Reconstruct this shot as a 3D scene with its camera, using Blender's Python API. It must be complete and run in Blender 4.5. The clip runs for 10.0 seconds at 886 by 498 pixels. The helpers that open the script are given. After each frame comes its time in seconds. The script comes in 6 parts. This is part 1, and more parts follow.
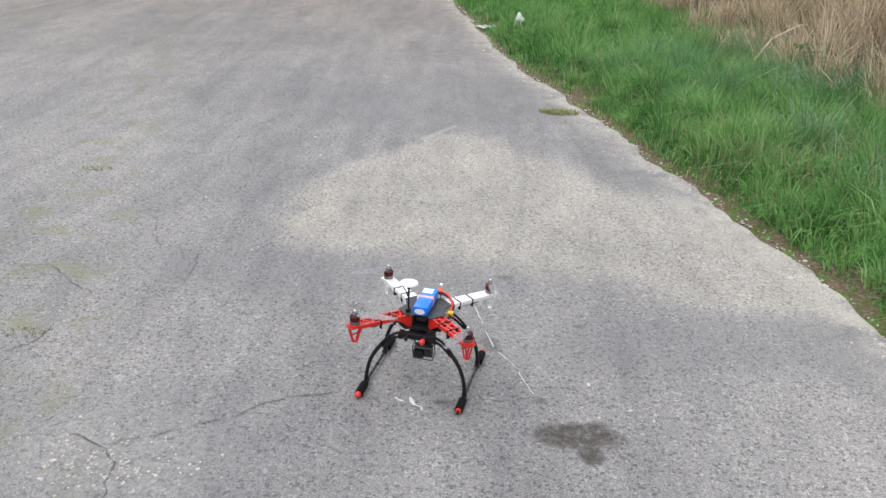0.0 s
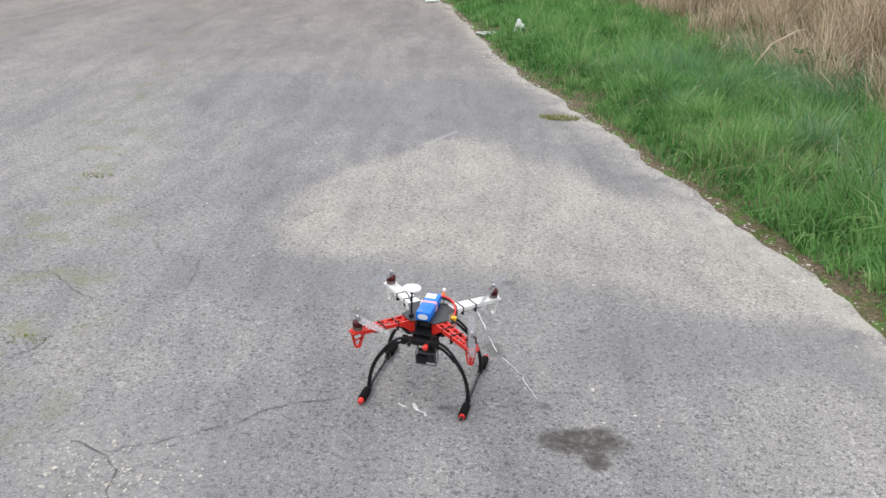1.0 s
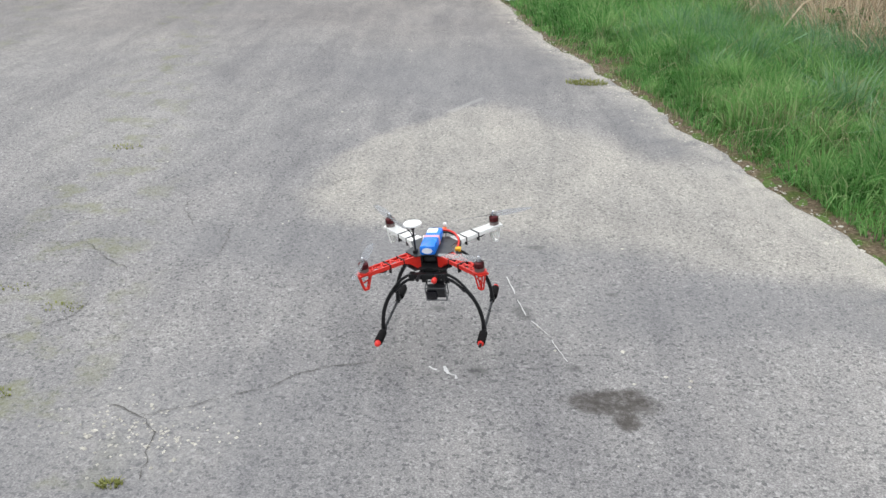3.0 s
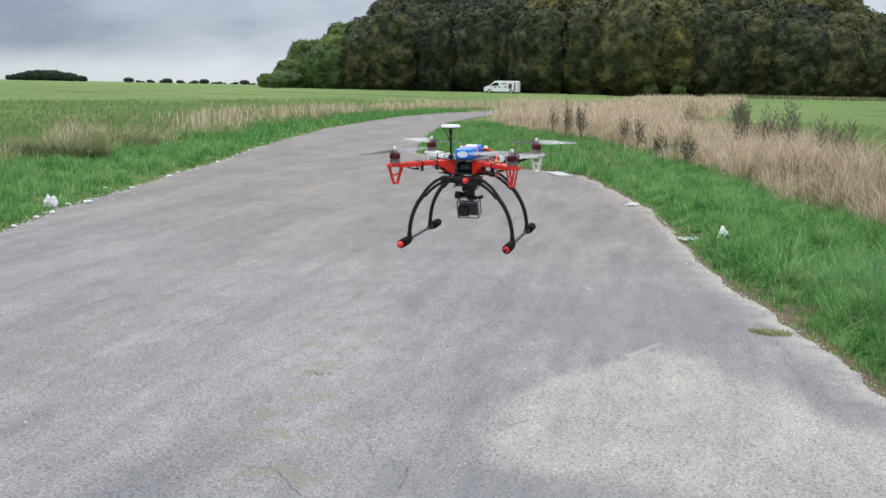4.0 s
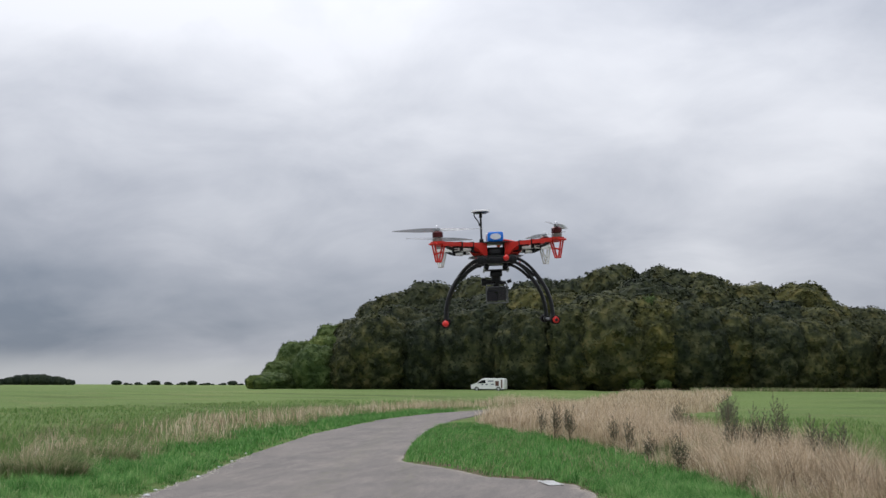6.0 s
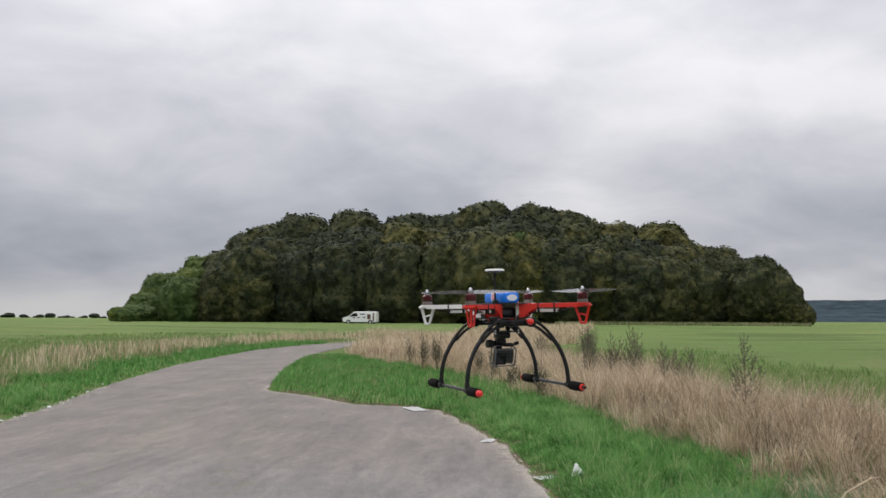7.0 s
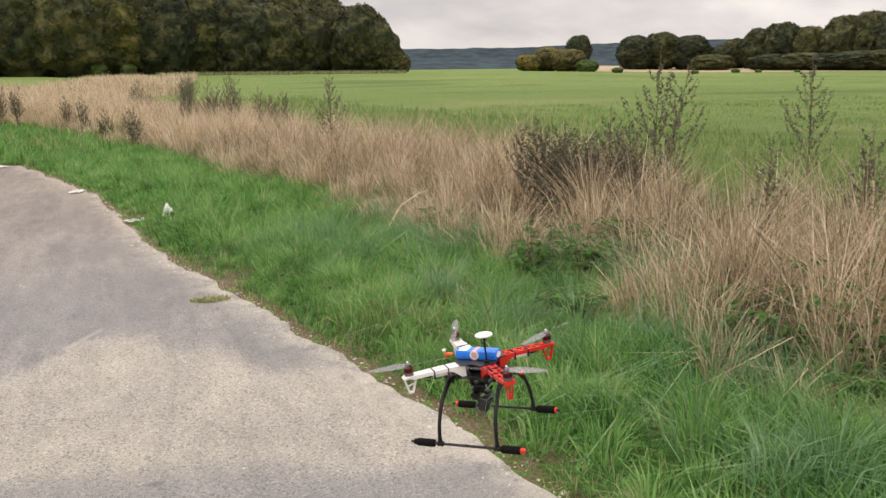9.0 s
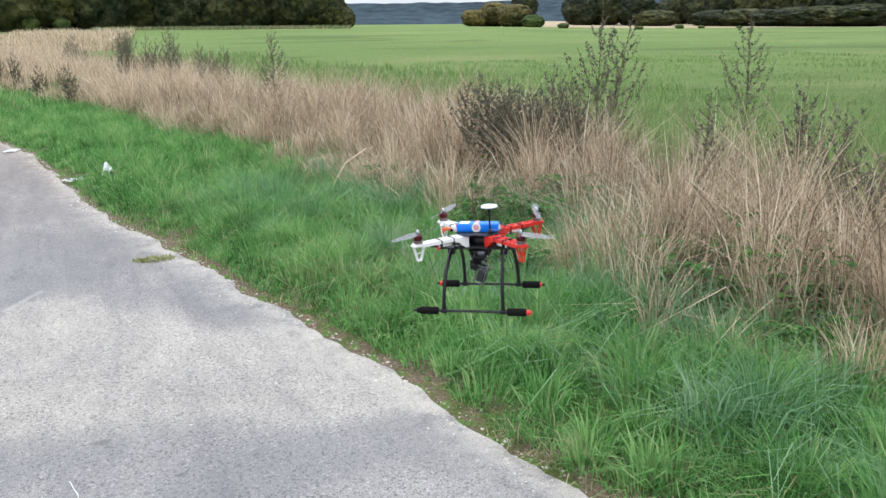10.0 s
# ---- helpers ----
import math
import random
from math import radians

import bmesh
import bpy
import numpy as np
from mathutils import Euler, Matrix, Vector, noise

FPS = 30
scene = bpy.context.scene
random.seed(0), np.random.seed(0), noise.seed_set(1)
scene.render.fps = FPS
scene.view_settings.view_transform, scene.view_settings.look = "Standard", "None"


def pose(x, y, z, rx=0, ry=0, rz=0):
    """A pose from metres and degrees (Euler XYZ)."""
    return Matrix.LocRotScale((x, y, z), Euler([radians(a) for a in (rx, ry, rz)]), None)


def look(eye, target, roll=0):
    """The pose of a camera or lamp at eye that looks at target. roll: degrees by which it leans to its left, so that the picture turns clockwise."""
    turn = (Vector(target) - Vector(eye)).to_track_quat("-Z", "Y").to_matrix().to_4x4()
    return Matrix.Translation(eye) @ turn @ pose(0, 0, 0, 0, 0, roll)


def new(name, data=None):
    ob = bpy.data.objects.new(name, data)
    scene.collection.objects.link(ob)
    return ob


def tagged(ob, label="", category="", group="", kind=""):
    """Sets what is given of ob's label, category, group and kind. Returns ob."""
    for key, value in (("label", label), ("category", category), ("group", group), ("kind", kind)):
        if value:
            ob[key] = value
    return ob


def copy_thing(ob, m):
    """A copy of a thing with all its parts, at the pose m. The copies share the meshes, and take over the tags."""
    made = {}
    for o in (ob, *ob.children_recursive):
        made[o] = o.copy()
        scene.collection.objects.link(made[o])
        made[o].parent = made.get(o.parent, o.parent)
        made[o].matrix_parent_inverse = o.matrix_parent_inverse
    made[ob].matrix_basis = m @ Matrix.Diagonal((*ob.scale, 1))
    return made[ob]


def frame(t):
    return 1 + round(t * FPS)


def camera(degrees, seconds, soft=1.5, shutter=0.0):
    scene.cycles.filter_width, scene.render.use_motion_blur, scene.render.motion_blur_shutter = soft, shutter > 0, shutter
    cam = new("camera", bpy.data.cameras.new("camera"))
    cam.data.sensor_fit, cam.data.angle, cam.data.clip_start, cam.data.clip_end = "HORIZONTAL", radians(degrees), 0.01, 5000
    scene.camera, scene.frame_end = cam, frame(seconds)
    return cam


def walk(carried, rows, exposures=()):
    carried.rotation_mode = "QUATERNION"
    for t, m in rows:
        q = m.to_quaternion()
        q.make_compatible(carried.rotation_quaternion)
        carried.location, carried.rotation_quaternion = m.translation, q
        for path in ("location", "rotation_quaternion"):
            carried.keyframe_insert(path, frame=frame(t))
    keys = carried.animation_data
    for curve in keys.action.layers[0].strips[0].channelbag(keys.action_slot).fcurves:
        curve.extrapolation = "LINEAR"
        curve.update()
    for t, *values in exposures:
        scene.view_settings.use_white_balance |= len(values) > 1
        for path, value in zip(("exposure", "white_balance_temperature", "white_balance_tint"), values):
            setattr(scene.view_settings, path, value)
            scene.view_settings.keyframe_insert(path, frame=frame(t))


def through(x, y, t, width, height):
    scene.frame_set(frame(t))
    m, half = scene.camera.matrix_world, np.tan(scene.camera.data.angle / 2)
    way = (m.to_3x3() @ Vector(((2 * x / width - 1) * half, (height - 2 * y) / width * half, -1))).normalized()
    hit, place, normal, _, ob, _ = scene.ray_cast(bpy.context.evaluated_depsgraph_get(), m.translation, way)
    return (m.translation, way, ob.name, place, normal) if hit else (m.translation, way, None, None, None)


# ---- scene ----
# Camera: carried by hand at chest height, raised and panned to follow the quadcopter.
cam = camera(53.8, 10.0, soft=1.5, shutter=0.07)
PATH = [
    (0, 0.0, 0.0, 1.364, 67.17, -2.28, 0.96),
    (0.5, -0.008, 0.001, 1.362, 67.24, -2.23, 1.06),
    (1, -0.009, 0.009, 1.353, 67.63, -2.09, 0.86),
    (1.5, -0.007, 0.001, 1.342, 67.8, -1.28, 1.19),
    (2, -0.008, 0.002, 1.323, 65.68, -0.92, 1.48),
    (2.2, -0.01, 0.001, 1.319, 65.03, -0.9, 1.78),
    (3.3, -0.026, -0.015, 1.369, 66.71, -0.64, 2.55),
    (3.5, -0.065, -0.032, 1.399, 70.57, -0.7, 5.94),
    (4, -0.085, -0.05, 1.481, 79.56, -1.15, 13.4),
    (4.5, -0.081, -0.077, 1.593, 88.13, -1.65, 14.86),
    (5, -0.062, -0.094, 1.696, 96.06, -1.55, 14.77),
    (5.2, -0.048, -0.115, 1.704, 97.78, -1.27, 14.52),
    (6.3, -0.083, 0.04, 1.679, 98.86, -0.31, 11.42),
    (6.5, -0.057, 0.094, 1.654, 98.13, -0.62, 10.23),
    (7, -0.004, 0.135, 1.594, 94.61, -0.33, 4.29),
    (7.5, 0.036, -0.077, 1.573, 90.46, 0.82, -1.81),
    (8, 0.078, -0.137, 1.562, 87.21, 1.4, -8.34),
    (8.5, 0.125, -0.165, 1.511, 82.33, 0.98, -14.97),
    (9, 0.188, -0.17, 1.486, 78.36, 0.55, -20.75),
    (9.5, 0.188, -0.213, 1.481, 76.06, 0.51, -24.5),
    (10, 0.189, -0.215, 1.488, 75.54, 0.42, -24.22),
]
EXPOSURE = [
    (0.0, 0.08, 6500, 8),
    (2.2, 0.08, 6500, 8),
    (3.5, 0.13, 6400, 5),
    (4.0, 0.13, 6250, 6),
    (4.5, 0.02, 7300, 12),
    (5.0, -0.12, 6650, 11),
    (5.2, -0.18, 6450, 9),
    (6.5, -0.47, 6400, 9),
    (7.0, -0.30, 6700, 10),
    (7.5, -0.04, 7000, 11),
    (8.0, 0.08, 7350, 12),
    (8.5, 0.03, 8000, 15),
    (9.0, 0.13, 7600, 13),
    (9.5, 0.33, 6450, 7),
    (10.0, 0.40, 6180, 8),
]
walk(cam, [(t, pose(x, y, z, rx, ry, rz)) for t, x, y, z, rx, ry, rz in PATH], EXPOSURE)

# ---------------------------------------------------------------- sky and light
SUN_EL, SUN_AZ = radians(48), radians(-35)
world = bpy.data.worlds.new("overcast_sky")
scene.world = world
world.use_nodes = True
wn, wl = world.node_tree.nodes, world.node_tree.links
wn.clear()


def wnode(kind, **kw):
    n = wn.new(kind)
    for k, v in kw.items():
        setattr(n, k, v)
    return n


def wmath(op, a, b=None, c=None, clamp=False):
    n = wnode("ShaderNodeMath", operation=op, use_clamp=clamp)
    for i, v in enumerate((a, b, c)):
        if v is None:
            continue
        if isinstance(v, (int, float)):
            n.inputs[i].default_value = v
        else:
            wl.new(v, n.inputs[i])
    return n.outputs[0]


def build_world():
    """Layered stratus: a noise on a plane overhead, brighter towards the zenith as overcast skies are."""
    co = wnode("ShaderNodeTexCoord").outputs["Generated"]
    sep = wnode("ShaderNodeSeparateXYZ")
    wl.new(co, sep.inputs[0])
    x, y, z = sep.outputs
    up = wmath("MAXIMUM", z, 0.0)
    k = wmath("DIVIDE", 1.0, wmath("ADD", up, 0.4))
    comb = wnode("ShaderNodeCombineXYZ")
    wl.new(wmath("MULTIPLY", x, k), comb.inputs[0])
    wl.new(wmath("MULTIPLY", y, k), comb.inputs[1])
    turn = wnode("ShaderNodeMapping")
    turn.inputs["Rotation"].default_value = (0, 0, radians(-32))
    turn.inputs["Scale"].default_value = (1.25, 1.5, 1.0)
    turn.inputs["Location"].default_value = (1.1, 0.2, 0.0)
    wl.new(comb.outputs[0], turn.inputs[0])

    def cloud(scale, detail, rough, dist):
        n = wnode("ShaderNodeTexNoise")
        n.inputs["Scale"].default_value, n.inputs["Detail"].default_value = scale, detail
        n.inputs["Roughness"].default_value, n.inputs["Distortion"].default_value = rough, dist
        wl.new(turn.outputs[0], n.inputs["Vector"])
        return n.outputs[0]

    big, small = cloud(0.85, 4, 0.5, 0.3), cloud(2.6, 6, 0.58, 0.4)
    mix = wmath("ADD", wmath("MULTIPLY", big, 0.76), wmath("MULTIPLY", small, 0.24))
    # a darker rain bank lies low to the left of the track, thinning upwards
    bank = wnode("ShaderNodeMapRange", interpolation_type="SMOOTHSTEP")
    bank.inputs["From Min"].default_value, bank.inputs["From Max"].default_value = 0.12, -0.55
    wl.new(x, bank.inputs["Value"])
    low_bank = wnode("ShaderNodeMapRange", interpolation_type="SMOOTHSTEP")
    low_bank.inputs["From Min"].default_value, low_bank.inputs["From Max"].default_value = 0.27, 0.06
    wl.new(up, low_bank.inputs["Value"])
    mix = wmath("SUBTRACT", mix, wmath("MULTIPLY", wmath("MULTIPLY", bank.outputs[0], low_bank.outputs[0]), 0.18))
    # thinner, brighter cloud higher up on that side
    high = wnode("ShaderNodeMapRange", interpolation_type="SMOOTHSTEP")
    high.inputs["From Min"].default_value, high.inputs["From Max"].default_value = 0.22, 0.42
    wl.new(up, high.inputs["Value"])
    mix = wmath("ADD", mix, wmath("MULTIPLY", wmath("MULTIPLY", bank.outputs[0], high.outputs[0]), 0.30))
    ramp = wnode("ShaderNodeValToRGB")
    e = ramp.color_ramp.elements
    e[0].position, e[0].color = 0.24, (0.275, 0.322, 0.41, 1)
    e[1].position, e[1].color = 0.63, (0.95, 0.96, 1.02, 1)
    m = e.new(0.45)
    m.color = (0.585, 0.61, 0.69, 1)
    wl.new(mix, ramp.inputs[0])
    # a pale, thinner strip of cloud low over the land
    low = wnode("ShaderNodeMapRange", interpolation_type="SMOOTHSTEP")
    low.inputs["From Min"].default_value, low.inputs["From Max"].default_value = 0.042, 0.008
    wl.new(up, low.inputs["Value"])
    thin = wnode("ShaderNodeMixRGB")
    thin.inputs[2].default_value = (0.76, 0.78, 0.81, 1)
    wl.new(wmath("MULTIPLY", low.outputs[0], 0.8), thin.inputs[0])
    wl.new(ramp.outputs[0], thin.inputs[1])
    # overcast luminance grows to the zenith
    gain = wmath("ADD", 0.92, wmath("MULTIPLY", wmath("POWER", up, 1.5), 1.9))
    bright = wnode("ShaderNodeMixRGB", blend_type="MULTIPLY")
    bright.inputs[0].default_value = 1.0
    wl.new(thin.outputs[0], bright.inputs[1])
    wl.new(gain, bright.inputs[2])
    sky = wnode("ShaderNodeTexSky", sky_type="NISHITA", sun_disc=False)
    sky.sun_elevation, sky.sun_rotation = SUN_EL, SUN_AZ
    dim = wnode("ShaderNodeMixRGB", blend_type="MULTIPLY")
    dim.inputs[0].default_value = 1.0
    dim.inputs[2].default_value = (0.08, 0.08, 0.08, 1)
    wl.new(sky.outputs[0], dim.inputs[1])
    both = wnode("ShaderNodeMixRGB")
    both.inputs[0].default_value = 0.94
    wl.new(dim.outputs[0], both.inputs[1])
    wl.new(bright.outputs[0], both.inputs[2])
    bg = wnode("ShaderNodeBackground")
    bg.inputs["Strength"].default_value = 1.0
    wl.new(both.outputs[0], bg.inputs[0])
    out = wnode("ShaderNodeOutputWorld")
    wl.new(bg.outputs[0], out.inputs[0])


build_world()
sun_data = bpy.data.lights.new("veiled_sun", "SUN")
sun_data.energy, sun_data.angle, sun_data.color = 0.9, radians(30), (1.0, 0.97, 0.92)
sun = new("veiled_sun", sun_data)
sun.matrix_basis = look((math.sin(SUN_AZ) * 30, math.cos(SUN_AZ) * 30, 30 * math.tan(SUN_EL)), (0, 0, 0))


# ---------------------------------------------------------------- materials
class Mat:
    """A small builder of node materials."""

    def __init__(self, name, rough=0.7, metal=0.0, spec=0.5):
        self.m = bpy.data.materials.new(name)
        self.m.use_nodes = True
        self.n, self.l = self.m.node_tree.nodes, self.m.node_tree.links
        self.b = self.n["Principled BSDF"]
        self.b.inputs["Roughness"].default_value = rough
        self.b.inputs["Metallic"].default_value = metal
        self.b.inputs["Specular IOR Level"].default_value = spec
        self.tc = None

    def node(self, kind, **kw):
        n = self.n.new(kind)
        for k, v in kw.items():
            setattr(n, k, v)
        return n

    def put(self, v, socket):
        if isinstance(v, (int, float, tuple)):
            if isinstance(v, tuple) and len(v) == 3 and socket.type == "RGBA":
                v = (*v, 1)
            socket.default_value = v
        else:
            self.l.new(v, socket)

    def co(self, scale=1.0, loc=(0, 0, 0), space="Object"):
        if self.tc is None:
            self.tc = self.node("ShaderNodeTexCoord")
        mp = self.node("ShaderNodeMapping")
        mp.inputs["Scale"].default_value = scale if isinstance(scale, tuple) else (scale,) * 3
        mp.inputs["Location"].default_value = loc
        self.l.new(self.tc.outputs[space], mp.inputs[0])
        return mp.outputs[0]

    def noise(self, scale, detail=3, rough=0.55, vec=None, dist=0.0):
        n = self.node("ShaderNodeTexNoise")
        n.inputs["Scale"].default_value, n.inputs["Detail"].default_value = scale, detail
        n.inputs["Roughness"].default_value, n.inputs["Distortion"].default_value = rough, dist
        self.l.new(vec if vec is not None else self.co(), n.inputs["Vector"])
        return n.outputs["Fac"]

    def voronoi(self, scale, vec=None, feature="F1", out="Distance"):
        n = self.node("ShaderNodeTexVoronoi", feature=feature)
        n.inputs["Scale"].default_value = scale
        self.l.new(vec if vec is not None else self.co(), n.inputs["Vector"])
        return n.outputs[out]

    def math(self, op, a, b=None, clamp=False):
        n = self.node("ShaderNodeMath", operation=op, use_clamp=clamp)
        self.put(a, n.inputs[0])
        if b is not None:
            self.put(b, n.inputs[1])
        return n.outputs[0]

    def range(self, v, a, b, lo=0.0, hi=1.0):
        n = self.node("ShaderNodeMapRange", interpolation_type="SMOOTHSTEP")
        self.put(v, n.inputs["Value"])
        for k, x in (("From Min", a), ("From Max", b), ("To Min", lo), ("To Max", hi)):
            n.inputs[k].default_value = x
        return n.outputs[0]

    def ramp(self, v, stops):
        n = self.node("ShaderNodeValToRGB")
        e = n.color_ramp.elements
        e[0].position, e[0].color = stops[0][0], (*stops[0][1], 1)
        e[1].position, e[1].color = stops[-1][0], (*stops[-1][1], 1)
        for p, c in stops[1:-1]:
            e.new(p).color = (*c, 1)
        self.put(v, n.inputs[0])
        return n.outputs[0]

    def mix(self, f, a, b, blend="MIX"):
        n = self.node("ShaderNodeMixRGB", blend_type=blend)
        self.put(f, n.inputs[0]), self.put(a, n.inputs[1]), self.put(b, n.inputs[2])
        return n.outputs[0]

    def colour(self, v):
        self.put(v, self.b.inputs["Base Color"])
        return self

    def rough(self, v):
        self.put(v, self.b.inputs["Roughness"])
        return self

    def bump(self, h, strength=0.3, dist=0.01):
        n = self.node("ShaderNodeBump")
        n.inputs["Strength"].default_value, n.inputs["Distance"].default_value = strength, dist
        self.l.new(h, n.inputs["Height"])
        self.l.new(n.outputs[0], self.b.inputs["Normal"])
        return self

    def island(self):
        return self.node("ShaderNodeNewGeometry").outputs["Random Per Island"]

    def objrand(self):
        return self.node("ShaderNodeObjectInfo").outputs["Random"]

    def leafy(self, colour, through=0.35):
        """Diffuse leaf with some light passing through it."""
        self.colour(colour)
        tr = self.node("ShaderNodeBsdfTranslucent")
        self.put(colour, tr.inputs[0])
        mx = self.node("ShaderNodeMixShader")
        mx.inputs[0].default_value = through
        self.l.new(self.b.outputs[0], mx.inputs[1])
        self.l.new(tr.outputs[0], mx.inputs[2])
        self.l.new(mx.outputs[0], self.n["Material Output"].inputs[0])
        return self


def plain(name, col, rough=0.5, metal=0.0, grain=120.0, vary=0.12, bump=0.0, spec=0.5):
    """A nearly plain surface with fine grain and slight wear."""
    a = Mat(name, rough, metal, spec)
    n = a.noise(grain, 3)
    w = a.noise(grain * 0.12, 3, 0.6)
    lo = tuple(c * (1 - vary) for c in col)
    hi = tuple(min(1, c * (1 + vary)) for c in col)
    a.colour(a.mix(0.35, a.ramp(n, [(0.3, lo), (0.7, hi)]), a.ramp(w, [(0.3, lo), (0.7, hi)])))
    a.rough(a.range(w, 0.3, 0.7, max(0.05, rough - 0.1), min(1, rough + 0.12)))
    if bump:
        a.bump(n, bump, 0.001)
    return a.m


def ellipse(a, vec, cx, cy, rx, ry, soft, wob=None):
    """1 inside an ellipse on the ground, falling off at its ragged edge."""
    mp = a.node("ShaderNodeMapping")
    mp.inputs["Location"].default_value = (-cx / rx, -cy / ry, 0)
    mp.inputs["Scale"].default_value = (1 / rx, 1 / ry, 0)
    a.l.new(vec, mp.inputs[0])
    ln = a.node("ShaderNodeVectorMath", operation="LENGTH")
    a.l.new(mp.outputs[0], ln.inputs[0])
    d = ln.outputs["Value"]
    if wob is not None:
        d = a.math("ADD", d, wob)
    return a.range(d, 1 + soft, 1 - soft)


def half(a, vec, p, q, soft, wob):
    """1 on the left-hand side of the ground line from p to q, with a ragged edge."""
    dx, dy = q[0] - p[0], q[1] - p[1]
    ln = math.hypot(dx, dy)
    dot = a.node("ShaderNodeVectorMath", operation="DOT_PRODUCT")
    a.l.new(vec, dot.inputs[0])
    dot.inputs[1].default_value = (-dy / ln, dx / ln, 0)
    d = a.math("ADD", dot.outputs["Value"], (dy * p[0] - dx * p[1]) / ln)
    return a.range(a.math("ADD", d, wob), -soft, soft)


def asphalt():
    a = Mat("worn_asphalt", 0.9, spec=0.25)
    v = a.co()
    fine = a.noise(190, 2, 0.6)
    grit = a.voronoi(110)
    stone = a.voronoi(120, out="Color")
    coarse = a.noise(62, 3, 0.7)
    mid = a.noise(7, 5, 0.62, a.co((1.0, 0.5, 1)))
    big = a.noise(0.55, 5, 0.6)
    lie = a.node("ShaderNodeMapping")
    lie.inputs["Rotation"].default_value = (0, 0, radians(-13))
    lie.inputs["Scale"].default_value = (1.0, 0.16, 1)
    a.l.new(v, lie.inputs[0])
    streak = a.noise(1.5, 5, 0.62, lie.outputs[0], 0.5)
    wheel = a.noise(4.5, 5, 0.66, lie.outputs[0], 0.8)
    base = a.ramp(fine, [(0.30, (0.138, 0.133, 0.128)), (0.5, (0.226, 0.218, 0.211)), (0.70, (0.344, 0.333, 0.320))])
    base = a.mix(1.0, base, a.ramp(coarse, [(0.34, (0.68, 0.68, 0.69)), (0.46, (0.96, 0.96, 0.96)), (0.70, (1.17, 1.17, 1.16))]), "MULTIPLY")
    sep = a.node("ShaderNodeSeparateColor")
    a.l.new(stone, sep.inputs[0])
    chips = a.range(sep.outputs[0], 0.9, 0.97)
    base = a.mix(a.math("MULTIPLY", chips, 0.35), base, (0.47, 0.46, 0.44))
    pits = a.range(sep.outputs[1], 0.84, 0.95)
    base = a.mix(a.math("MULTIPLY", pits, 0.7), base, (0.085, 0.085, 0.085))
    base = a.mix(1.0, base, a.ramp(mid, [(0.28, (0.87, 0.87, 0.88)), (0.72, (1.10, 1.10, 1.09))]), "MULTIPLY")
    base = a.mix(1.0, base, a.ramp(big, [(0.3, (0.86, 0.86, 0.88)), (0.7, (1.1, 1.09, 1.07))]), "MULTIPLY")
    base = a.mix(1.0, base, a.ramp(streak, [(0.3, (0.82, 0.82, 0.84)), (0.7, (1.13, 1.12, 1.11))]), "MULTIPLY")
    base = a.mix(1.0, base, a.ramp(wheel, [(0.36, (0.88, 0.88, 0.89)), (0.5, (1.0, 1.0, 1.0)), (0.68, (1.10, 1.09, 1.08))]), "MULTIPLY")
    wob2 = a.math("MULTIPLY", a.math("SUBTRACT", a.noise(13, 4, 0.6), 0.5), 1.1)
    wob = a.math("MULTIPLY", a.math("SUBTRACT", a.noise(1.6, 5, 0.6), 0.5), 1.1)
    # pale scoured patch reaching to the verge, sharp towards the track and fading elsewhere
    rag = a.math("ADD", a.math("MULTIPLY", wob, 0.42), a.math("MULTIPLY", wob2, 0.05))
    pale = half(a, v, (-0.66, 3.26), (1.45, 2.72), 0.14, rag)
    for p, q, soft in (((-0.70, 4.2), (-0.66, 3.3), 0.09), ((0.0, 5.02), (-0.70, 4.0), 0.06), ((1.45, 3.66), (0.03, 5.05), 0.17)):
        pale = a.math("MULTIPLY", pale, half(a, v, p, q, soft, rag))
    base = a.mix(pale, base, a.mix(1.0, base, (1.34, 1.315, 1.22), "MULTIPLY"))
    tip = half(a, v, (-0.12, 4.86), (0.06, 5.17), 0.012, a.math("MULTIPLY", wob2, 0.02))
    tip = a.math("MULTIPLY", tip, half(a, v, (0.03, 5.19), (-0.15, 4.88), 0.012, a.math("MULTIPLY", wob2, 0.02)))
    tip = a.math("MULTIPLY", tip, ellipse(a, v, -0.04, 5.02, 0.16, 0.2, 0.15))
    base = a.mix(a.math("MULTIPLY", tip, 0.3), base, (0.46, 0.45, 0.42))
    # broken, stony spot where the cracks meet
    broken = a.math("MULTIPLY", ellipse(a, v, -0.82, 1.8, 0.26, 0.2, 0.4, wob2), a.range(a.noise(34, 4, 0.7), 0.42, 0.58))
    base = a.mix(a.math("MULTIPLY", broken, 0.28), base, (0.42, 0.40, 0.36))
    # darker damp belts round the pale patch and by the verge
    dark = ellipse(a, v, -0.35, 2.98, 0.95, 0.2, 0.5, wob)
    dark = a.math("MAXIMUM", dark, ellipse(a, v, 1.0, 2.55, 0.8, 0.22, 0.5, wob))
    dark = a.math("MAXIMUM", dark, ellipse(a, v, 0.98, 4.62, 0.22, 0.5, 0.45, wob))
    dark = a.math("MAXIMUM", dark, ellipse(a, v, -0.1, 5.9, 0.75, 0.85, 0.5, wob))
    dark = a.math("MAXIMUM", dark, ellipse(a, v, -1.0, 1.75, 0.75, 0.45, 0.5, wob))
    base = a.mix(a.math("MULTIPLY", dark, 0.28), base, (0.13, 0.13, 0.137))
    oil = a.math("MAXIMUM", ellipse(a, v, 0.385, 1.985, 0.125, 0.062, 0.3, wob2), ellipse(a, v, 0.41, 1.91, 0.035, 0.05, 0.3, wob2))
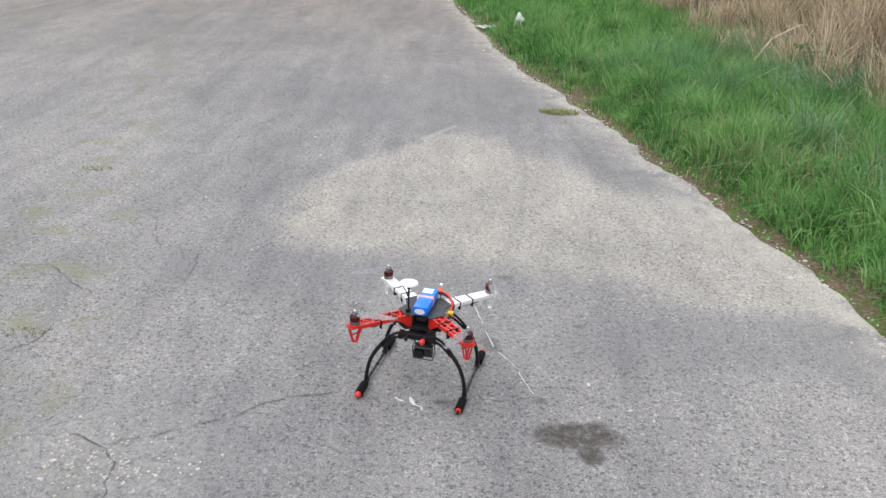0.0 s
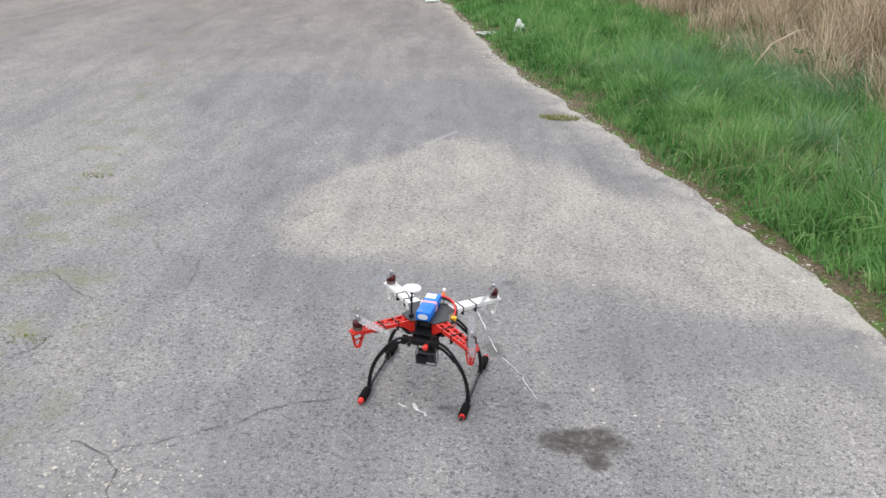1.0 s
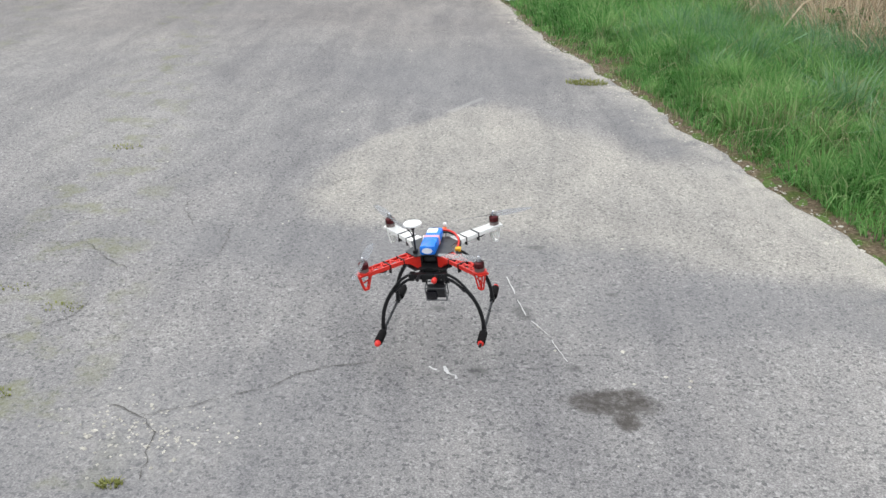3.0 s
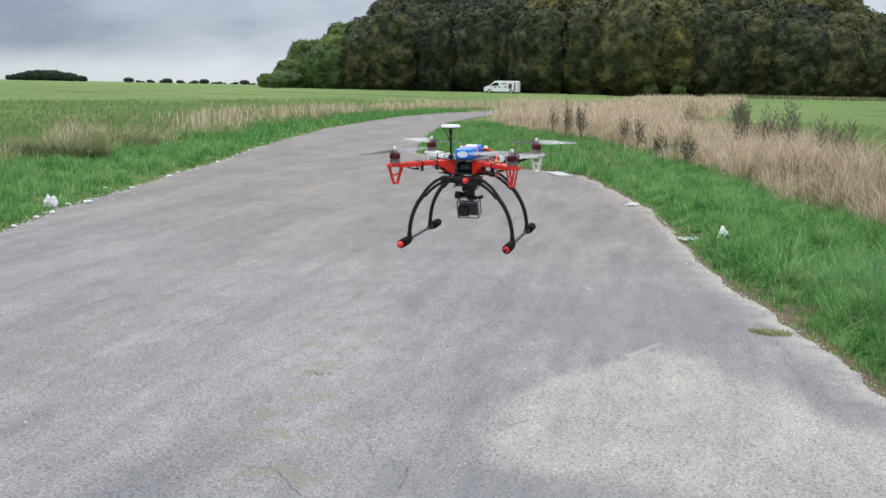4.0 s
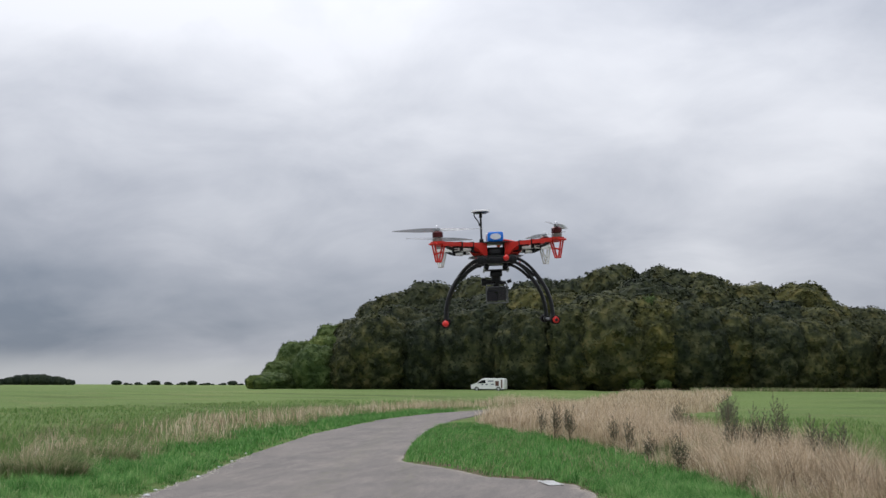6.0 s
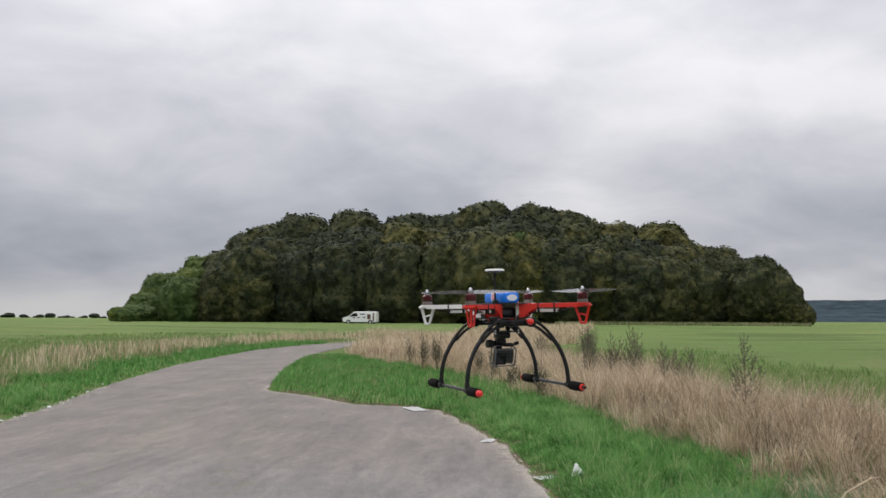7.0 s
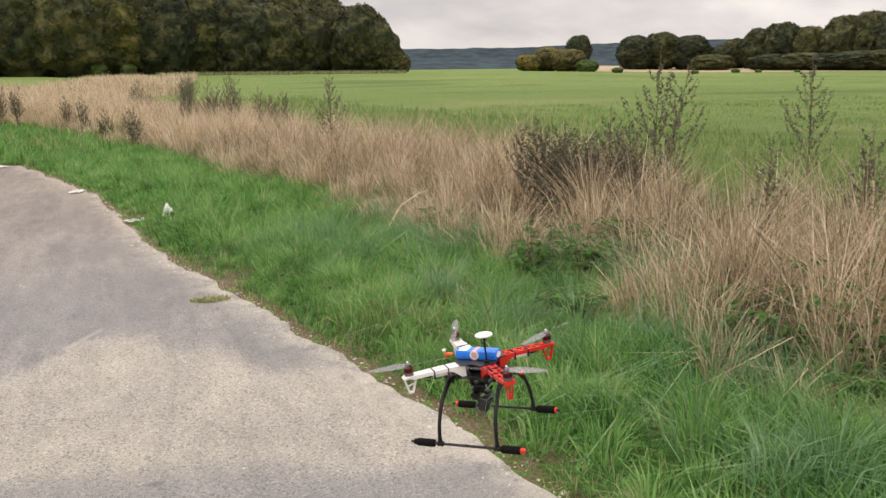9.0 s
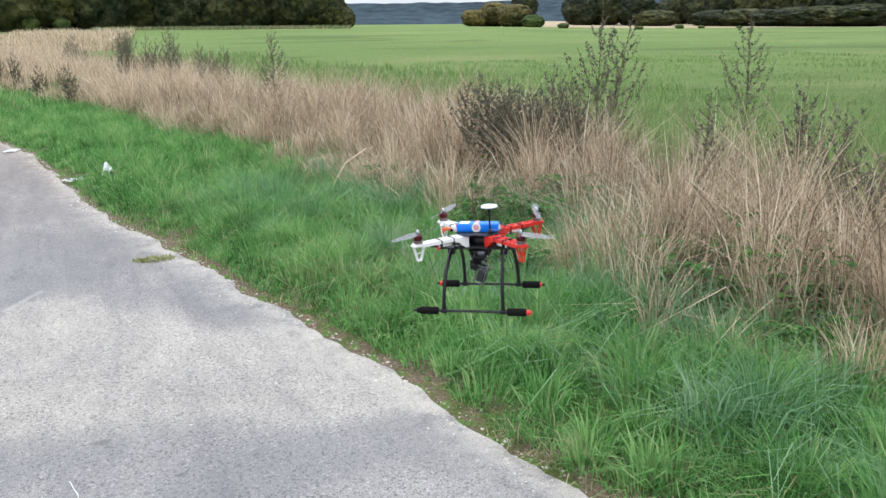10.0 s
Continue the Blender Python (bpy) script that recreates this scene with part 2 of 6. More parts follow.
    base = a.mix(a.math("MULTIPLY", oil, a.range(a.noise(40, 4, 0.7), 0.3, 0.6, 0.5, 0.9)), base, (0.050, 0.043, 0.037))
    for cx, cy, r in ((0.16, 2.49, 0.03), (0.02, 2.12, 0.024), (-0.11, 2.49, 0.026), (0.24, 2.99, 0.028), (0.17, 2.45, 0.03), (0.30, 2.15, 0.02), (0.47, 2.62, 0.02), (-0.3, 2.7, 0.02)):
        base = a.mix(a.math("MULTIPLY", ellipse(a, v, cx, cy, r, r * 0.8, 0.5, wob2), 0.5), base, (0.07, 0.068, 0.065))
    # gritty crumbling rim, and an older, browner surfacing further on
    rim = a.node("ShaderNodeAttribute", attribute_name="worn_edge").outputs["Fac"]
    rim = a.math("MULTIPLY", rim, a.range(a.noise(7, 5, 0.7), 0.3, 0.62))
    base = a.mix(a.math("MULTIPLY", rim, 0.75), base, a.ramp(fine, [(0.3, (0.25, 0.23, 0.20)), (0.7, (0.60, 0.56, 0.49))]))
    sy = a.node("ShaderNodeSeparateXYZ")
    a.l.new(v, sy.inputs[0])
    older = a.range(a.math("ADD", sy.outputs[1], a.math("MULTIPLY", a.noise(0.5, 4, 0.6), 5)), 7.0, 14.0)
    base = a.mix(older, base, a.mix(1.0, base, (0.90, 0.84, 0.79), "MULTIPLY"))
    # moss and grime in the broken seams along the track
    line = a.math("ADD", sy.outputs[0], a.math("MULTIPLY", sy.outputs[1], 0.22))
    for off, wide, amount in ((0.82, 0.42, 0.55), (2.3, 0.6, 0.4)):
        seam = a.math("ABSOLUTE", a.math("ADD", line, off))
        moss = a.math("MULTIPLY", a.range(seam, wide, 0.05), a.range(a.noise(5, 4, 0.65), 0.50, 0.68))
        base = a.mix(a.math("MULTIPLY", moss, amount), base, (0.17, 0.175, 0.09))
    a.colour(base)
    a.bump(a.math("ADD", a.math("MULTIPLY", fine, 0.5), a.math("ADD", a.math("MULTIPLY", grit, 0.5), coarse)), 0.42, 0.006)
    return a.m


def turf():
    a = Mat("field_turf", 0.95, spec=0.15)
    v = a.co()
    fine = a.noise(26, 5, 0.65)
    mid = a.noise(2.6, 5, 0.6)
    rows = a.noise(0.22, 5, 0.62, a.co((0.35, 1.0, 1)), 0.3)
    big = a.noise(0.035, 4, 0.55)
    g = a.ramp(fine, [(0.25, (0.074, 0.124, 0.034)), (0.5, (0.138, 0.208, 0.060)), (0.78, (0.212, 0.288, 0.096))])
    dry = a.ramp(fine, [(0.25, (0.16, 0.14, 0.06)), (0.7, (0.38, 0.33, 0.18))])
    shade = a.ramp(fine, [(0.25, (0.058, 0.088, 0.026)), (0.75, (0.130, 0.175, 0.055))])
    wide = a.noise(0.09, 5, 0.65, a.co((0.45, 1.0, 1), (7, 3, 0)), 0.6)
    g = a.mix(a.math("MULTIPLY", a.range(mid, 0.5, 0.72), 0.22), g, dry)
    g = a.mix(a.math("MULTIPLY", a.range(rows, 0.51, 0.70), 0.32), g, dry)
    g = a.mix(a.math("MULTIPLY", a.range(wide, 0.46, 0.34), 0.7), g, shade)
    g = a.mix(a.math("MULTIPLY", a.range(wide, 0.55, 0.70), 0.28), g, dry)
    bands = a.noise(0.06, 6, 0.72, a.co((0.25, 1.4, 1), (3, 9, 0)), 0.4)
    g = a.mix(a.math("MULTIPLY", a.range(bands, 0.44, 0.32), 0.75), g, shade)
    g = a.mix(a.math("MULTIPLY", a.range(bands, 0.55, 0.72), 0.26), g, dry)
    g = a.mix(1.0, g, a.ramp(big, [(0.3, (0.85, 0.9, 0.85)), (0.7, (1.15, 1.1, 1.1))]), "MULTIPLY")
    a.colour(g)
    a.bump(a.math("ADD", fine, mid), 1.0, 0.08)
    return a.m


def soil():
    a = Mat("verge_soil", 0.95, spec=0.15)
    f = a.noise(60, 4, 0.65)
    m = a.noise(6, 4, 0.6)
    c = a.ramp(f, [(0.3, (0.06, 0.045, 0.028)), (0.55, (0.15, 0.115, 0.075)), (0.75, (0.28, 0.23, 0.16))])
    c = a.mix(a.range(m, 0.45, 0.62), c, a.ramp(f, [(0.3, (0.04, 0.06, 0.015)), (0.7, (0.11, 0.14, 0.04))]))
    a.colour(c).bump(f, 0.8, 0.02)
    return a.m


def blades(name, stops, through=0.35, rough=0.8):
    a = Mat(name, rough, spec=0.12)
    a.leafy(a.mix(0.42, a.ramp(a.island(), stops), a.ramp(a.range(a.noise(3.2, 5, 0.65), 0.28, 0.72), stops)), through)
    return a.m


def foliage(name, stops):
    a = Mat(name, 0.75, spec=0.2)
    # bough-sized noise paints dark hollows and lighter boughs into the leaf colour
    bough_shade = a.range(a.noise(0.42, 3, 0.55), 0.3, 0.7)
    c = a.ramp(a.math("ADD", a.math("MULTIPLY", bough_shade, 0.62), a.math("MULTIPLY", a.island(), 0.38)), stops)
    # random tone per tree, also setting lit crowns apart from shaded ones
    tone = a.ramp(a.objrand(), [(0.0, (0.66, 0.74, 0.78)), (0.5, (0.95, 0.98, 1)), (1.0, (1.22, 1.18, 0.95))])
    a.leafy(a.mix(1.0, c, tone, "MULTIPLY"), 0.15)
    return a.m


def spin_blurred(name):
    """Grey plastic made half clear, in place of the blur of fast blades."""
    a = Mat(name, 0.25)
    n = a.noise(120, 3)
    a.colour(a.ramp(n, [(0.3, (0.20, 0.20, 0.205)), (0.7, (0.30, 0.30, 0.31))]))
    clear = a.node("ShaderNodeBsdfTransparent")
    mx = a.node("ShaderNodeMixShader")
    mx.inputs[0].default_value = 0.5
    a.l.new(a.b.outputs[0], mx.inputs[1])
    a.l.new(clear.outputs[0], mx.inputs[2])
    a.l.new(mx.outputs[0], a.n["Material Output"].inputs[0])
    return a.m


M = {
    "asphalt": asphalt(),
    "turf": turf(),
    "soil": soil(),
    # very dark low stops put the shaded gaps between tufts into the blade colour
    "grass": blades("lush_grass", [(0.0, (0.016, 0.058, 0.014)), (0.35, (0.066, 0.205, 0.046)), (0.75, (0.185, 0.405, 0.108)), (0.93, (0.35, 0.55, 0.22)), (1.0, (0.56, 0.53, 0.31))], 0.38),
    # lighter copy of the verge green, so tufts read as lit above their base
    "tuftgrass": blades("lit_tuft_grass", [(0.0, (0.05, 0.155, 0.038)), (0.5, (0.175, 0.375, 0.106)), (0.85, (0.32, 0.50, 0.19)), (1.0, (0.54, 0.53, 0.31))], 0.4),
    # darkened copy of the dry ramp: shade inside the stand put into colour
    "shaded_dry": blades("shaded_dry_undergrass", [(0.0, (0.07, 0.050, 0.032)), (0.4, (0.27, 0.200, 0.130)), (0.8, (0.53, 0.415, 0.285)), (1.0, (0.74, 0.61, 0.45))], 0.3),
    "bluegrass": blades("coarse_blue_green_grass", [(0.0, (0.06, 0.150, 0.060)), (0.5, (0.160, 0.31, 0.150)), (1.0, (0.34, 0.47, 0.29))], 0.36),
    "dry": blades("dry_grass", [(0.0, (0.09, 0.064, 0.044)), (0.22, (0.32, 0.240, 0.158)), (0.5, (0.59, 0.460, 0.316)), (0.8, (0.80, 0.670, 0.480)), (1.0, (0.90, 0.81, 0.67))], 0.32, 0.8),
    "moss": blades("moss_and_small_weeds", [(0.0, (0.16, 0.19, 0.05)), (1.0, (0.36, 0.36, 0.13))], 0.3),
    "mixed": blades("half_dry_meadow_grass", [(0.0, (0.060, 0.115, 0.040)), (0.4, (0.145, 0.215, 0.080)), (0.7, (0.33, 0.30, 0.17)), (1.0, (0.57, 0.47, 0.32))], 0.34),
    "fieldgrass": blades("light_field_grass", [(0.0, (0.085, 0.162, 0.046)), (0.5, (0.162, 0.268, 0.080)), (0.85, (0.25, 0.350, 0.125)), (1.0, (0.44, 0.42, 0.24))], 0.34),
    "weed": blades("weed_leaves", [(0.0, (0.05, 0.062, 0.042)), (0.5, (0.125, 0.135, 0.092)), (0.8, (0.19, 0.172, 0.130)), (1.0, (0.25, 0.20, 0.16))], 0.25),
    "broadleaf": blades("broad_dark_leaves", [(0.0, (0.035, 0.095, 0.025)), (0.5, (0.075, 0.175, 0.045)), (1.0, (0.15, 0.27, 0.08))], 0.3),
    "weedstem": plain("weed_stems", (0.13, 0.09, 0.055), 0.8, grain=60, vary=0.3),
    "leaf_dark": foliage("beech_leaves", [(0.0, (0.009, 0.013, 0.008)), (0.45, (0.029, 0.037, 0.018)), (0.8, (0.068, 0.073, 0.032)), (1.0, (0.115, 0.106, 0.046))]),
    "leaf_olive": foliage("olive_beech_leaves", [(0.0, (0.016, 0.020, 0.009)), (0.45, (0.047, 0.053, 0.022)), (0.8, (0.098, 0.097, 0.037)), (1.0, (0.155, 0.134, 0.052))]),
    "leaf_green": foliage("fresh_green_leaves", [(0.0, (0.030, 0.046, 0.014)), (0.5, (0.072, 0.109, 0.029)), (1.0, (0.145, 0.180, 0.056))]),
    "leaf_rust": foliage("rusty_bush_leaves", [(0.0, (0.035, 0.034, 0.014)), (0.5, (0.090, 0.078, 0.028)), (1.0, (0.18, 0.145, 0.05))]),
    "leaf_far": foliage("far_tree_leaves", [(0.0, (0.020, 0.030, 0.020)), (1.0, (0.055, 0.070, 0.045))]),
    "bark": plain("bark", (0.075, 0.062, 0.048), 0.9, grain=14, vary=0.4),
    # blue in this woodland colour stands in for haze over distance
    "hill": plain("haze_blued_hill", (0.045, 0.062, 0.072), 1.0, grain=0.035, vary=0.5, spec=0.0),
    "stubble": plain("pale_stubble", (0.36, 0.29, 0.19), 0.95, grain=2.0, vary=0.25, spec=0.1),
    "crack": plain("crack_dirt", (0.075, 0.07, 0.062), 0.95, grain=200, vary=0.3),
    "chalk": plain("chalk_mark", (0.55, 0.54, 0.52), 0.9, grain=300, vary=0.3),
    "pebble": plain("limestone_chips", (0.46, 0.43, 0.37), 0.85, grain=90, vary=0.3),
    "paper": plain("white_paper", (0.74, 0.74, 0.73), 0.8, grain=60, vary=0.08),
    "red": plain("red_nylon", (0.62, 0.022, 0.012), 0.42, grain=160, vary=0.1),
    "white": plain("white_nylon", (0.80, 0.79, 0.76), 0.42, grain=160, vary=0.05),
    "black": plain("black_nylon", (0.009, 0.009, 0.010), 0.38, grain=160, vary=0.25, spec=0.3),
    "carbon": plain("carbon_tube", (0.016, 0.016, 0.018), 0.32, grain=260, vary=0.3, spec=0.35),
    "foam": plain("foam_sleeve", (0.009, 0.008, 0.008), 0.95, grain=420, vary=0.35, bump=0.4, spec=0.1),
    "redcap": plain("red_rubber_cap", (0.72, 0.03, 0.022), 0.4, grain=90, vary=0.08),
    "blue": plain("blue_shrink_film", (0.006, 0.19, 0.78), 0.28, grain=70, vary=0.18),
    "pink": plain("pink_strap", (0.72, 0.36, 0.40), 0.8, grain=300, vary=0.1),
    "label": plain("pale_label", (0.74, 0.78, 0.84), 0.5, grain=80, vary=0.06),
    "pcb": plain("circuit_board", (0.02, 0.022, 0.024), 0.4, grain=200, vary=0.3),
    "steel": plain("brushed_steel", (0.60, 0.60, 0.62), 0.3, 1.0, grain=240, vary=0.1),
    "motor": plain("anodised_motor_can", (0.085, 0.014, 0.016), 0.35, 0.6, grain=160, vary=0.2),
    "motor_low": plain("motor_windings", (0.23, 0.19, 0.18), 0.4, 0.7, grain=160, vary=0.2),
    "prop": spin_blurred("spin_blurred_propeller"),
    "yellow": plain("yellow_connector", (0.80, 0.42, 0.02), 0.45, grain=120),
    "orange": plain("orange_red_plastic", (0.78, 0.13, 0.03), 0.45, grain=120),
    "gps": plain("gps_cover", (0.80, 0.80, 0.78), 0.4, grain=120, vary=0.04),
    "haze": plain("hazy_plastic", (0.13, 0.133, 0.137), 0.25, grain=120, vary=0.1),
    "lens": plain("lens_glass", (0.008, 0.008, 0.012), 0.06, grain=60),
    "camgrey": plain("grey_camera_body", (0.034, 0.034, 0.037), 0.4, grain=160),
    "vanpaint": plain("white_van_paint", (0.80, 0.80, 0.80), 0.25, grain=8, vary=0.04),
    "vanglass": plain("dark_van_glass", (0.015, 0.017, 0.02), 0.08, grain=8),
    "tyre": plain("tyre_rubber", (0.02, 0.02, 0.02), 0.85, grain=80),
    "brown": plain("brown_livery_film", (0.10, 0.035, 0.025), 0.45, grain=10),
    "navy": plain("dark_blue_print", (0.04, 0.05, 0.13), 0.5, grain=60),
    "roofing": plain("grey_roof_tiles", (0.23, 0.21, 0.19), 0.85, grain=3, vary=0.2),
}




# ---------------------------------------------------------------- mesh helpers
def mesh_data(name, verts, faces, mat=None, smooth=False):
    me = bpy.data.meshes.new(name)
    me.from_pydata([tuple(v) for v in verts], [], faces)
    if mat:
        me.materials.append(mat)
    if smooth:
        me.polygons.foreach_set("use_smooth", [True] * len(me.polygons))
    me.update()
    return me


def part(name, bm, material, parent=None, label="", smooth=True):
    """Links a bmesh as one mesh object, under a thing or a part."""
    bmesh.ops.recalc_face_normals(bm, faces=bm.faces)
    me = bpy.data.meshes.new(name)
    bm.to_mesh(me)
    bm.free()
    me.materials.append(material)
    if smooth:
        me.polygons.foreach_set("use_smooth", [True] * len(me.polygons))
        me.set_sharp_from_angle(angle=radians(35))
    ob = new(name, me)
    if parent is not None:
        ob.parent = parent
    return tagged(ob, label)


def box(bm, cx, cy, cz, sx, sy, sz, m=None, bevel=0.0):
    g = bmesh.ops.create_cube(bm, size=1.0)
    vs = g["verts"]
    bmesh.ops.transform(bm, verts=vs, matrix=Matrix.Translation((cx, cy, cz)) @ Matrix.Diagonal((sx, sy, sz, 1)))
    if bevel:
        es = list({e for v in vs for e in v.link_edges})
        r = bmesh.ops.bevel(bm, geom=es, offset=bevel, segments=2, affect="EDGES", profile=0.5)
        vs = list({v for f in r["faces"] for v in f.verts} | {v for v in vs if v.is_valid})
    if m is not None:
        bmesh.ops.transform(bm, verts=vs, matrix=m)
    return vs


def rod(bm, p, q, r1, r2=None, seg=10, caps=True):
    """A tapered round bar from p to q."""
    p, q = Vector(p), Vector(q)
    d = q - p
    g = bmesh.ops.create_cone(bm, cap_ends=caps, segments=seg, radius1=r1, radius2=r1 if r2 is None else r2, depth=d.length)
    bmesh.ops.transform(bm, verts=g["verts"], matrix=Matrix.Translation((p + q) / 2) @ d.to_track_quat("Z", "Y").to_matrix().to_4x4())


def ball(bm, c, r, sz=1.0, seg=12):
    g = bmesh.ops.create_uvsphere(bm, u_segments=seg, v_segments=max(6, seg // 2), radius=r)
    bmesh.ops.transform(bm, verts=g["verts"], matrix=Matrix.Translation(c) @ Matrix.Diagonal((1, 1, sz, 1)))


def tube(bm, pts, r, seg=8):
    """A round tube along points."""
    pts = [Vector(p) for p in pts]
    rings = []
    for i, p in enumerate(pts):
        d = (pts[min(i + 1, len(pts) - 1)] - pts[max(i - 1, 0)]).normalized()
        side = d.cross(Vector((0, 1, 0.03)))
        if side.length < 1e-3:
            side = d.cross(Vector((1, 0, 0)))
        side.normalize()
        up = d.cross(side)
        rr = r[i] if isinstance(r, (list, tuple)) else r
        rings.append([bm.verts.new(p + rr * (math.cos(2 * math.pi * k / seg) * side + math.sin(2 * math.pi * k / seg) * up)) for k in range(seg)])
    for a, b in zip(rings, rings[1:]):
        for k in range(seg):
            bm.faces.new((a[k], a[(k + 1) % seg], b[(k + 1) % seg], b[k]))
    bm.faces.new(rings[0])
    bm.faces.new(rings[-1])


def bez(p0, p1, p2, p3, n=10):
    p0, p1, p2, p3 = map(Vector, (p0, p1, p2, p3))
    return [((1 - t) ** 3) * p0 + 3 * t * (1 - t) ** 2 * p1 + 3 * t * t * (1 - t) * p2 + t ** 3 * p3 for t in [i / n for i in range(n + 1)]]


def thing(name, m, label, category, group="", kind=""):
    e = new(name)
    e.matrix_basis = m
    e.empty_display_size = 0.1
    return tagged(e, label, category, group, kind)


def interp(pts, y):
    return np.interp(y, [p[1] for p in pts], [p[0] for p in pts])


# ---------------------------------------------------------------- plan of the land
# edges of the paved strip, as x at each y ahead
RIGHT_NEAR = [(2.6, -6.0), (2.25, -2.0), (1.95, 0.0), (1.62, 2.0), (1.53, 2.45), (1.47, 3.0), (1.37, 3.6), (1.22, 4.2), (1.09, 4.65), (1.02, 5.2), (0.93, 5.58), (0.80, 6.1), (0.58, 6.85), (0.42, 7.8), (0.30, 8.7), (-0.05, 11.4), (-0.90, 14.5)]
BAY_END = [(-1.25, 15.6), (-2.0, 16.25), (-2.9, 16.5), (-4.0, 18.05), (-5.29, 19.26)]
RIGHT_FAR = [(-5.9, 21.6), (-6.9, 26.6), (-7.9, 32.5), (-8.9, 42.0), (-9.0, 50.0), (-7.5, 58.0), (-4.5, 64.0), (-2.0, 68.0)]
LEFT = [(-4.2, -6.0), (-4.7, 0.0), (-6.05, 6.67), (-6.75, 8.7), (-7.05, 10.2), (-7.55, 12.3), (-8.1, 15.1), (-9.54, 20.7), (-11.3, 29.4), (-12.2, 37.8), (-12.3, 45.1), (-11.9, 52.0), (-10.0, 61.0), (-6.0, 68.0)]
# where the tall dry grass begins on the near side of the field, and how deep it is
DRY_FRONT = [(3.9, -4.0), (3.3, 0.5), (3.0, 2.1), (2.68, 2.6), (2.5, 3.2), (2.66, 3.8), (3.0, 4.5), (2.78, 5.1), (2.42, 5.7), (2.36, 6.3), (2.5, 7.4), (2.38, 8.8), (2.06, 10.3), (1.4, 13.0), (0.55, 17.0), (-0.6, 21.3), (-1.5, 24.0), (-3.6, 29.5), (-6.3, 34.0), (-7.4, 42.0), (-7.5, 50.0), (-5.0, 58.0)]
DRY_DEPTH = [(2.4, -4.0), (2.4, 3.0), (2.6, 7.0), (2.8, 12.0), (3.4, 18.0), (4.6, 28.0), (8.6, 40.0), (10.0, 60.0), (14.0, 90.0)]


def right_edge(y):
    return interp(RIGHT_NEAR + BAY_END + RIGHT_FAR, y)


def left_edge(y):
    return interp(LEFT, y)


def smooth01(v):
    v = np.clip(v, 0, 1)
    return v * v * (3 - 2 * v)


def land(x, y):
    """Height of the ground: level by the road, rising a little towards the wood, with a low swell in the verges."""
    x, y = np.asarray(x, float), np.asarray(y, float)
    d = np.hypot(x, y)
    az = np.degrees(np.arctan2(x, y))
    rise = 0.9 * smooth01((d - 55) / 85) * smooth01((38 - az) / 16) * smooth01((az + 120) / 40)
    off = np.maximum(x - right_edge(y), left_edge(y) - x)
    lip = 0.045 * smooth01((off - 0.02) / 0.5) + 0.05 * smooth01((off - 0.5) / 2.0)
    swell = 0.03 * np.sin(x * 0.9 + 0.7 * y) * np.cos(y * 0.6 - 0.3 * x) * smooth01((off - 0.6) / 2)
    return rise + np.where(off > 0, lip + swell, -0.05 * smooth01(-off / 0.15))


def build_ground():
    """One sheet in rings round the camera's stand, out to the horizon."""
    radii = [0.0] + list(np.geomspace(0.6, 45, 90)) + list(np.geomspace(48, 4200, 46))
    seg = 300
    verts, faces = [(0.0, 0.0, float(land(0, 0)))], []
    for r in radii[1:]:
        a = np.arange(seg) * 2 * math.pi / seg
        x, y = r * np.sin(a), r * np.cos(a)
        z = land(x, y)
        verts += list(zip(x.tolist(), y.tolist(), z.tolist()))
    for k in range(seg):
        faces.append((0, 1 + (k + 1) % seg, 1 + k))
    for i in range(len(radii) - 2):
        b0, b1 = 1 + i * seg, 1 + (i + 1) * seg
        for k in range(seg):
            k2 = (k + 1) % seg
            faces.append((b0 + k, b0 + k2, b1 + k2, b1 + k))
    me = mesh_data("ground", verts, faces, M["turf"], True)
    tagged(new("ground", me), "short green field turf with straw-coloured patches", "field", kind="structure")


def wobble(x, y, s=1.0):
    return s * (noise.noise((x * 2.1, y * 2.1, 3.0)) * 0.07 + noise.noise((x * 7.0, y * 7.0, 9.0)) * 0.035)


def build_road():
    """The paved strip: a slab with a ragged edge, level with the marks on it."""
    ys = np.concatenate([np.arange(-24, -6, 0.3), np.arange(-6, 16.6, 0.06), np.arange(16.6, 45, 0.3), np.arange(45, 68, 1.2)])
    inner, rim = 12, ((0.45, 0.0), (0.24, 0.12), (0.12, 0.45), (0.05, 0.85), (0.0, 1.0))
    cols = inner + len(rim) - 1
    verts, faces, worn = [], [], []
    for y in ys:
        l, r = float(left_edge(y)), float(right_edge(y))
        l += wobble(l, y)
        r += wobble(r, y)
        xs = [(l + (r - 0.45 - l) * c / inner, 0.0) for c in range(inner)] + [(r - d, e) for d, e in rim]
        for x, e in xs:
            verts.append((x, y, max(0.0, float(land(x, y)) + 0.05) if y > 40 else 0.0))
            worn.append(e if y < 21 else 0.0)
    n = len(ys)
    for i in range(n - 1):
        for c in range(cols):
            a = i * (cols + 1) + c
            faces.append((a, a + 1, a + cols + 2, a + cols + 1))
    top = len(verts)
    for i in range(n):
        for c in (0, cols):
            x, y, z = verts[i * (cols + 1) + c]
            verts.append((x + (-0.03 if c == 0 else 0.03), y, z - 0.07))
            worn.append(1.0 if c else 0.0)
    for i in range(n - 1):
        a, b = i * (cols + 1), (i + 1) * (cols + 1)
        faces.append((a, b, top + 2 * (i + 1), top + 2 * i))
        faces.append((a + cols, top + 2 * i + 1, top + 2 * (i + 1) + 1, b + cols))
    me = mesh_data("road", verts, faces, M["asphalt"], False)
    me.attributes.new("worn_edge", "FLOAT", "POINT").data.foreach_set("value", worn)
    tagged(new("road", me), "grey worn asphalt track with cracks, stains and a pale patch", "road", kind="structure")


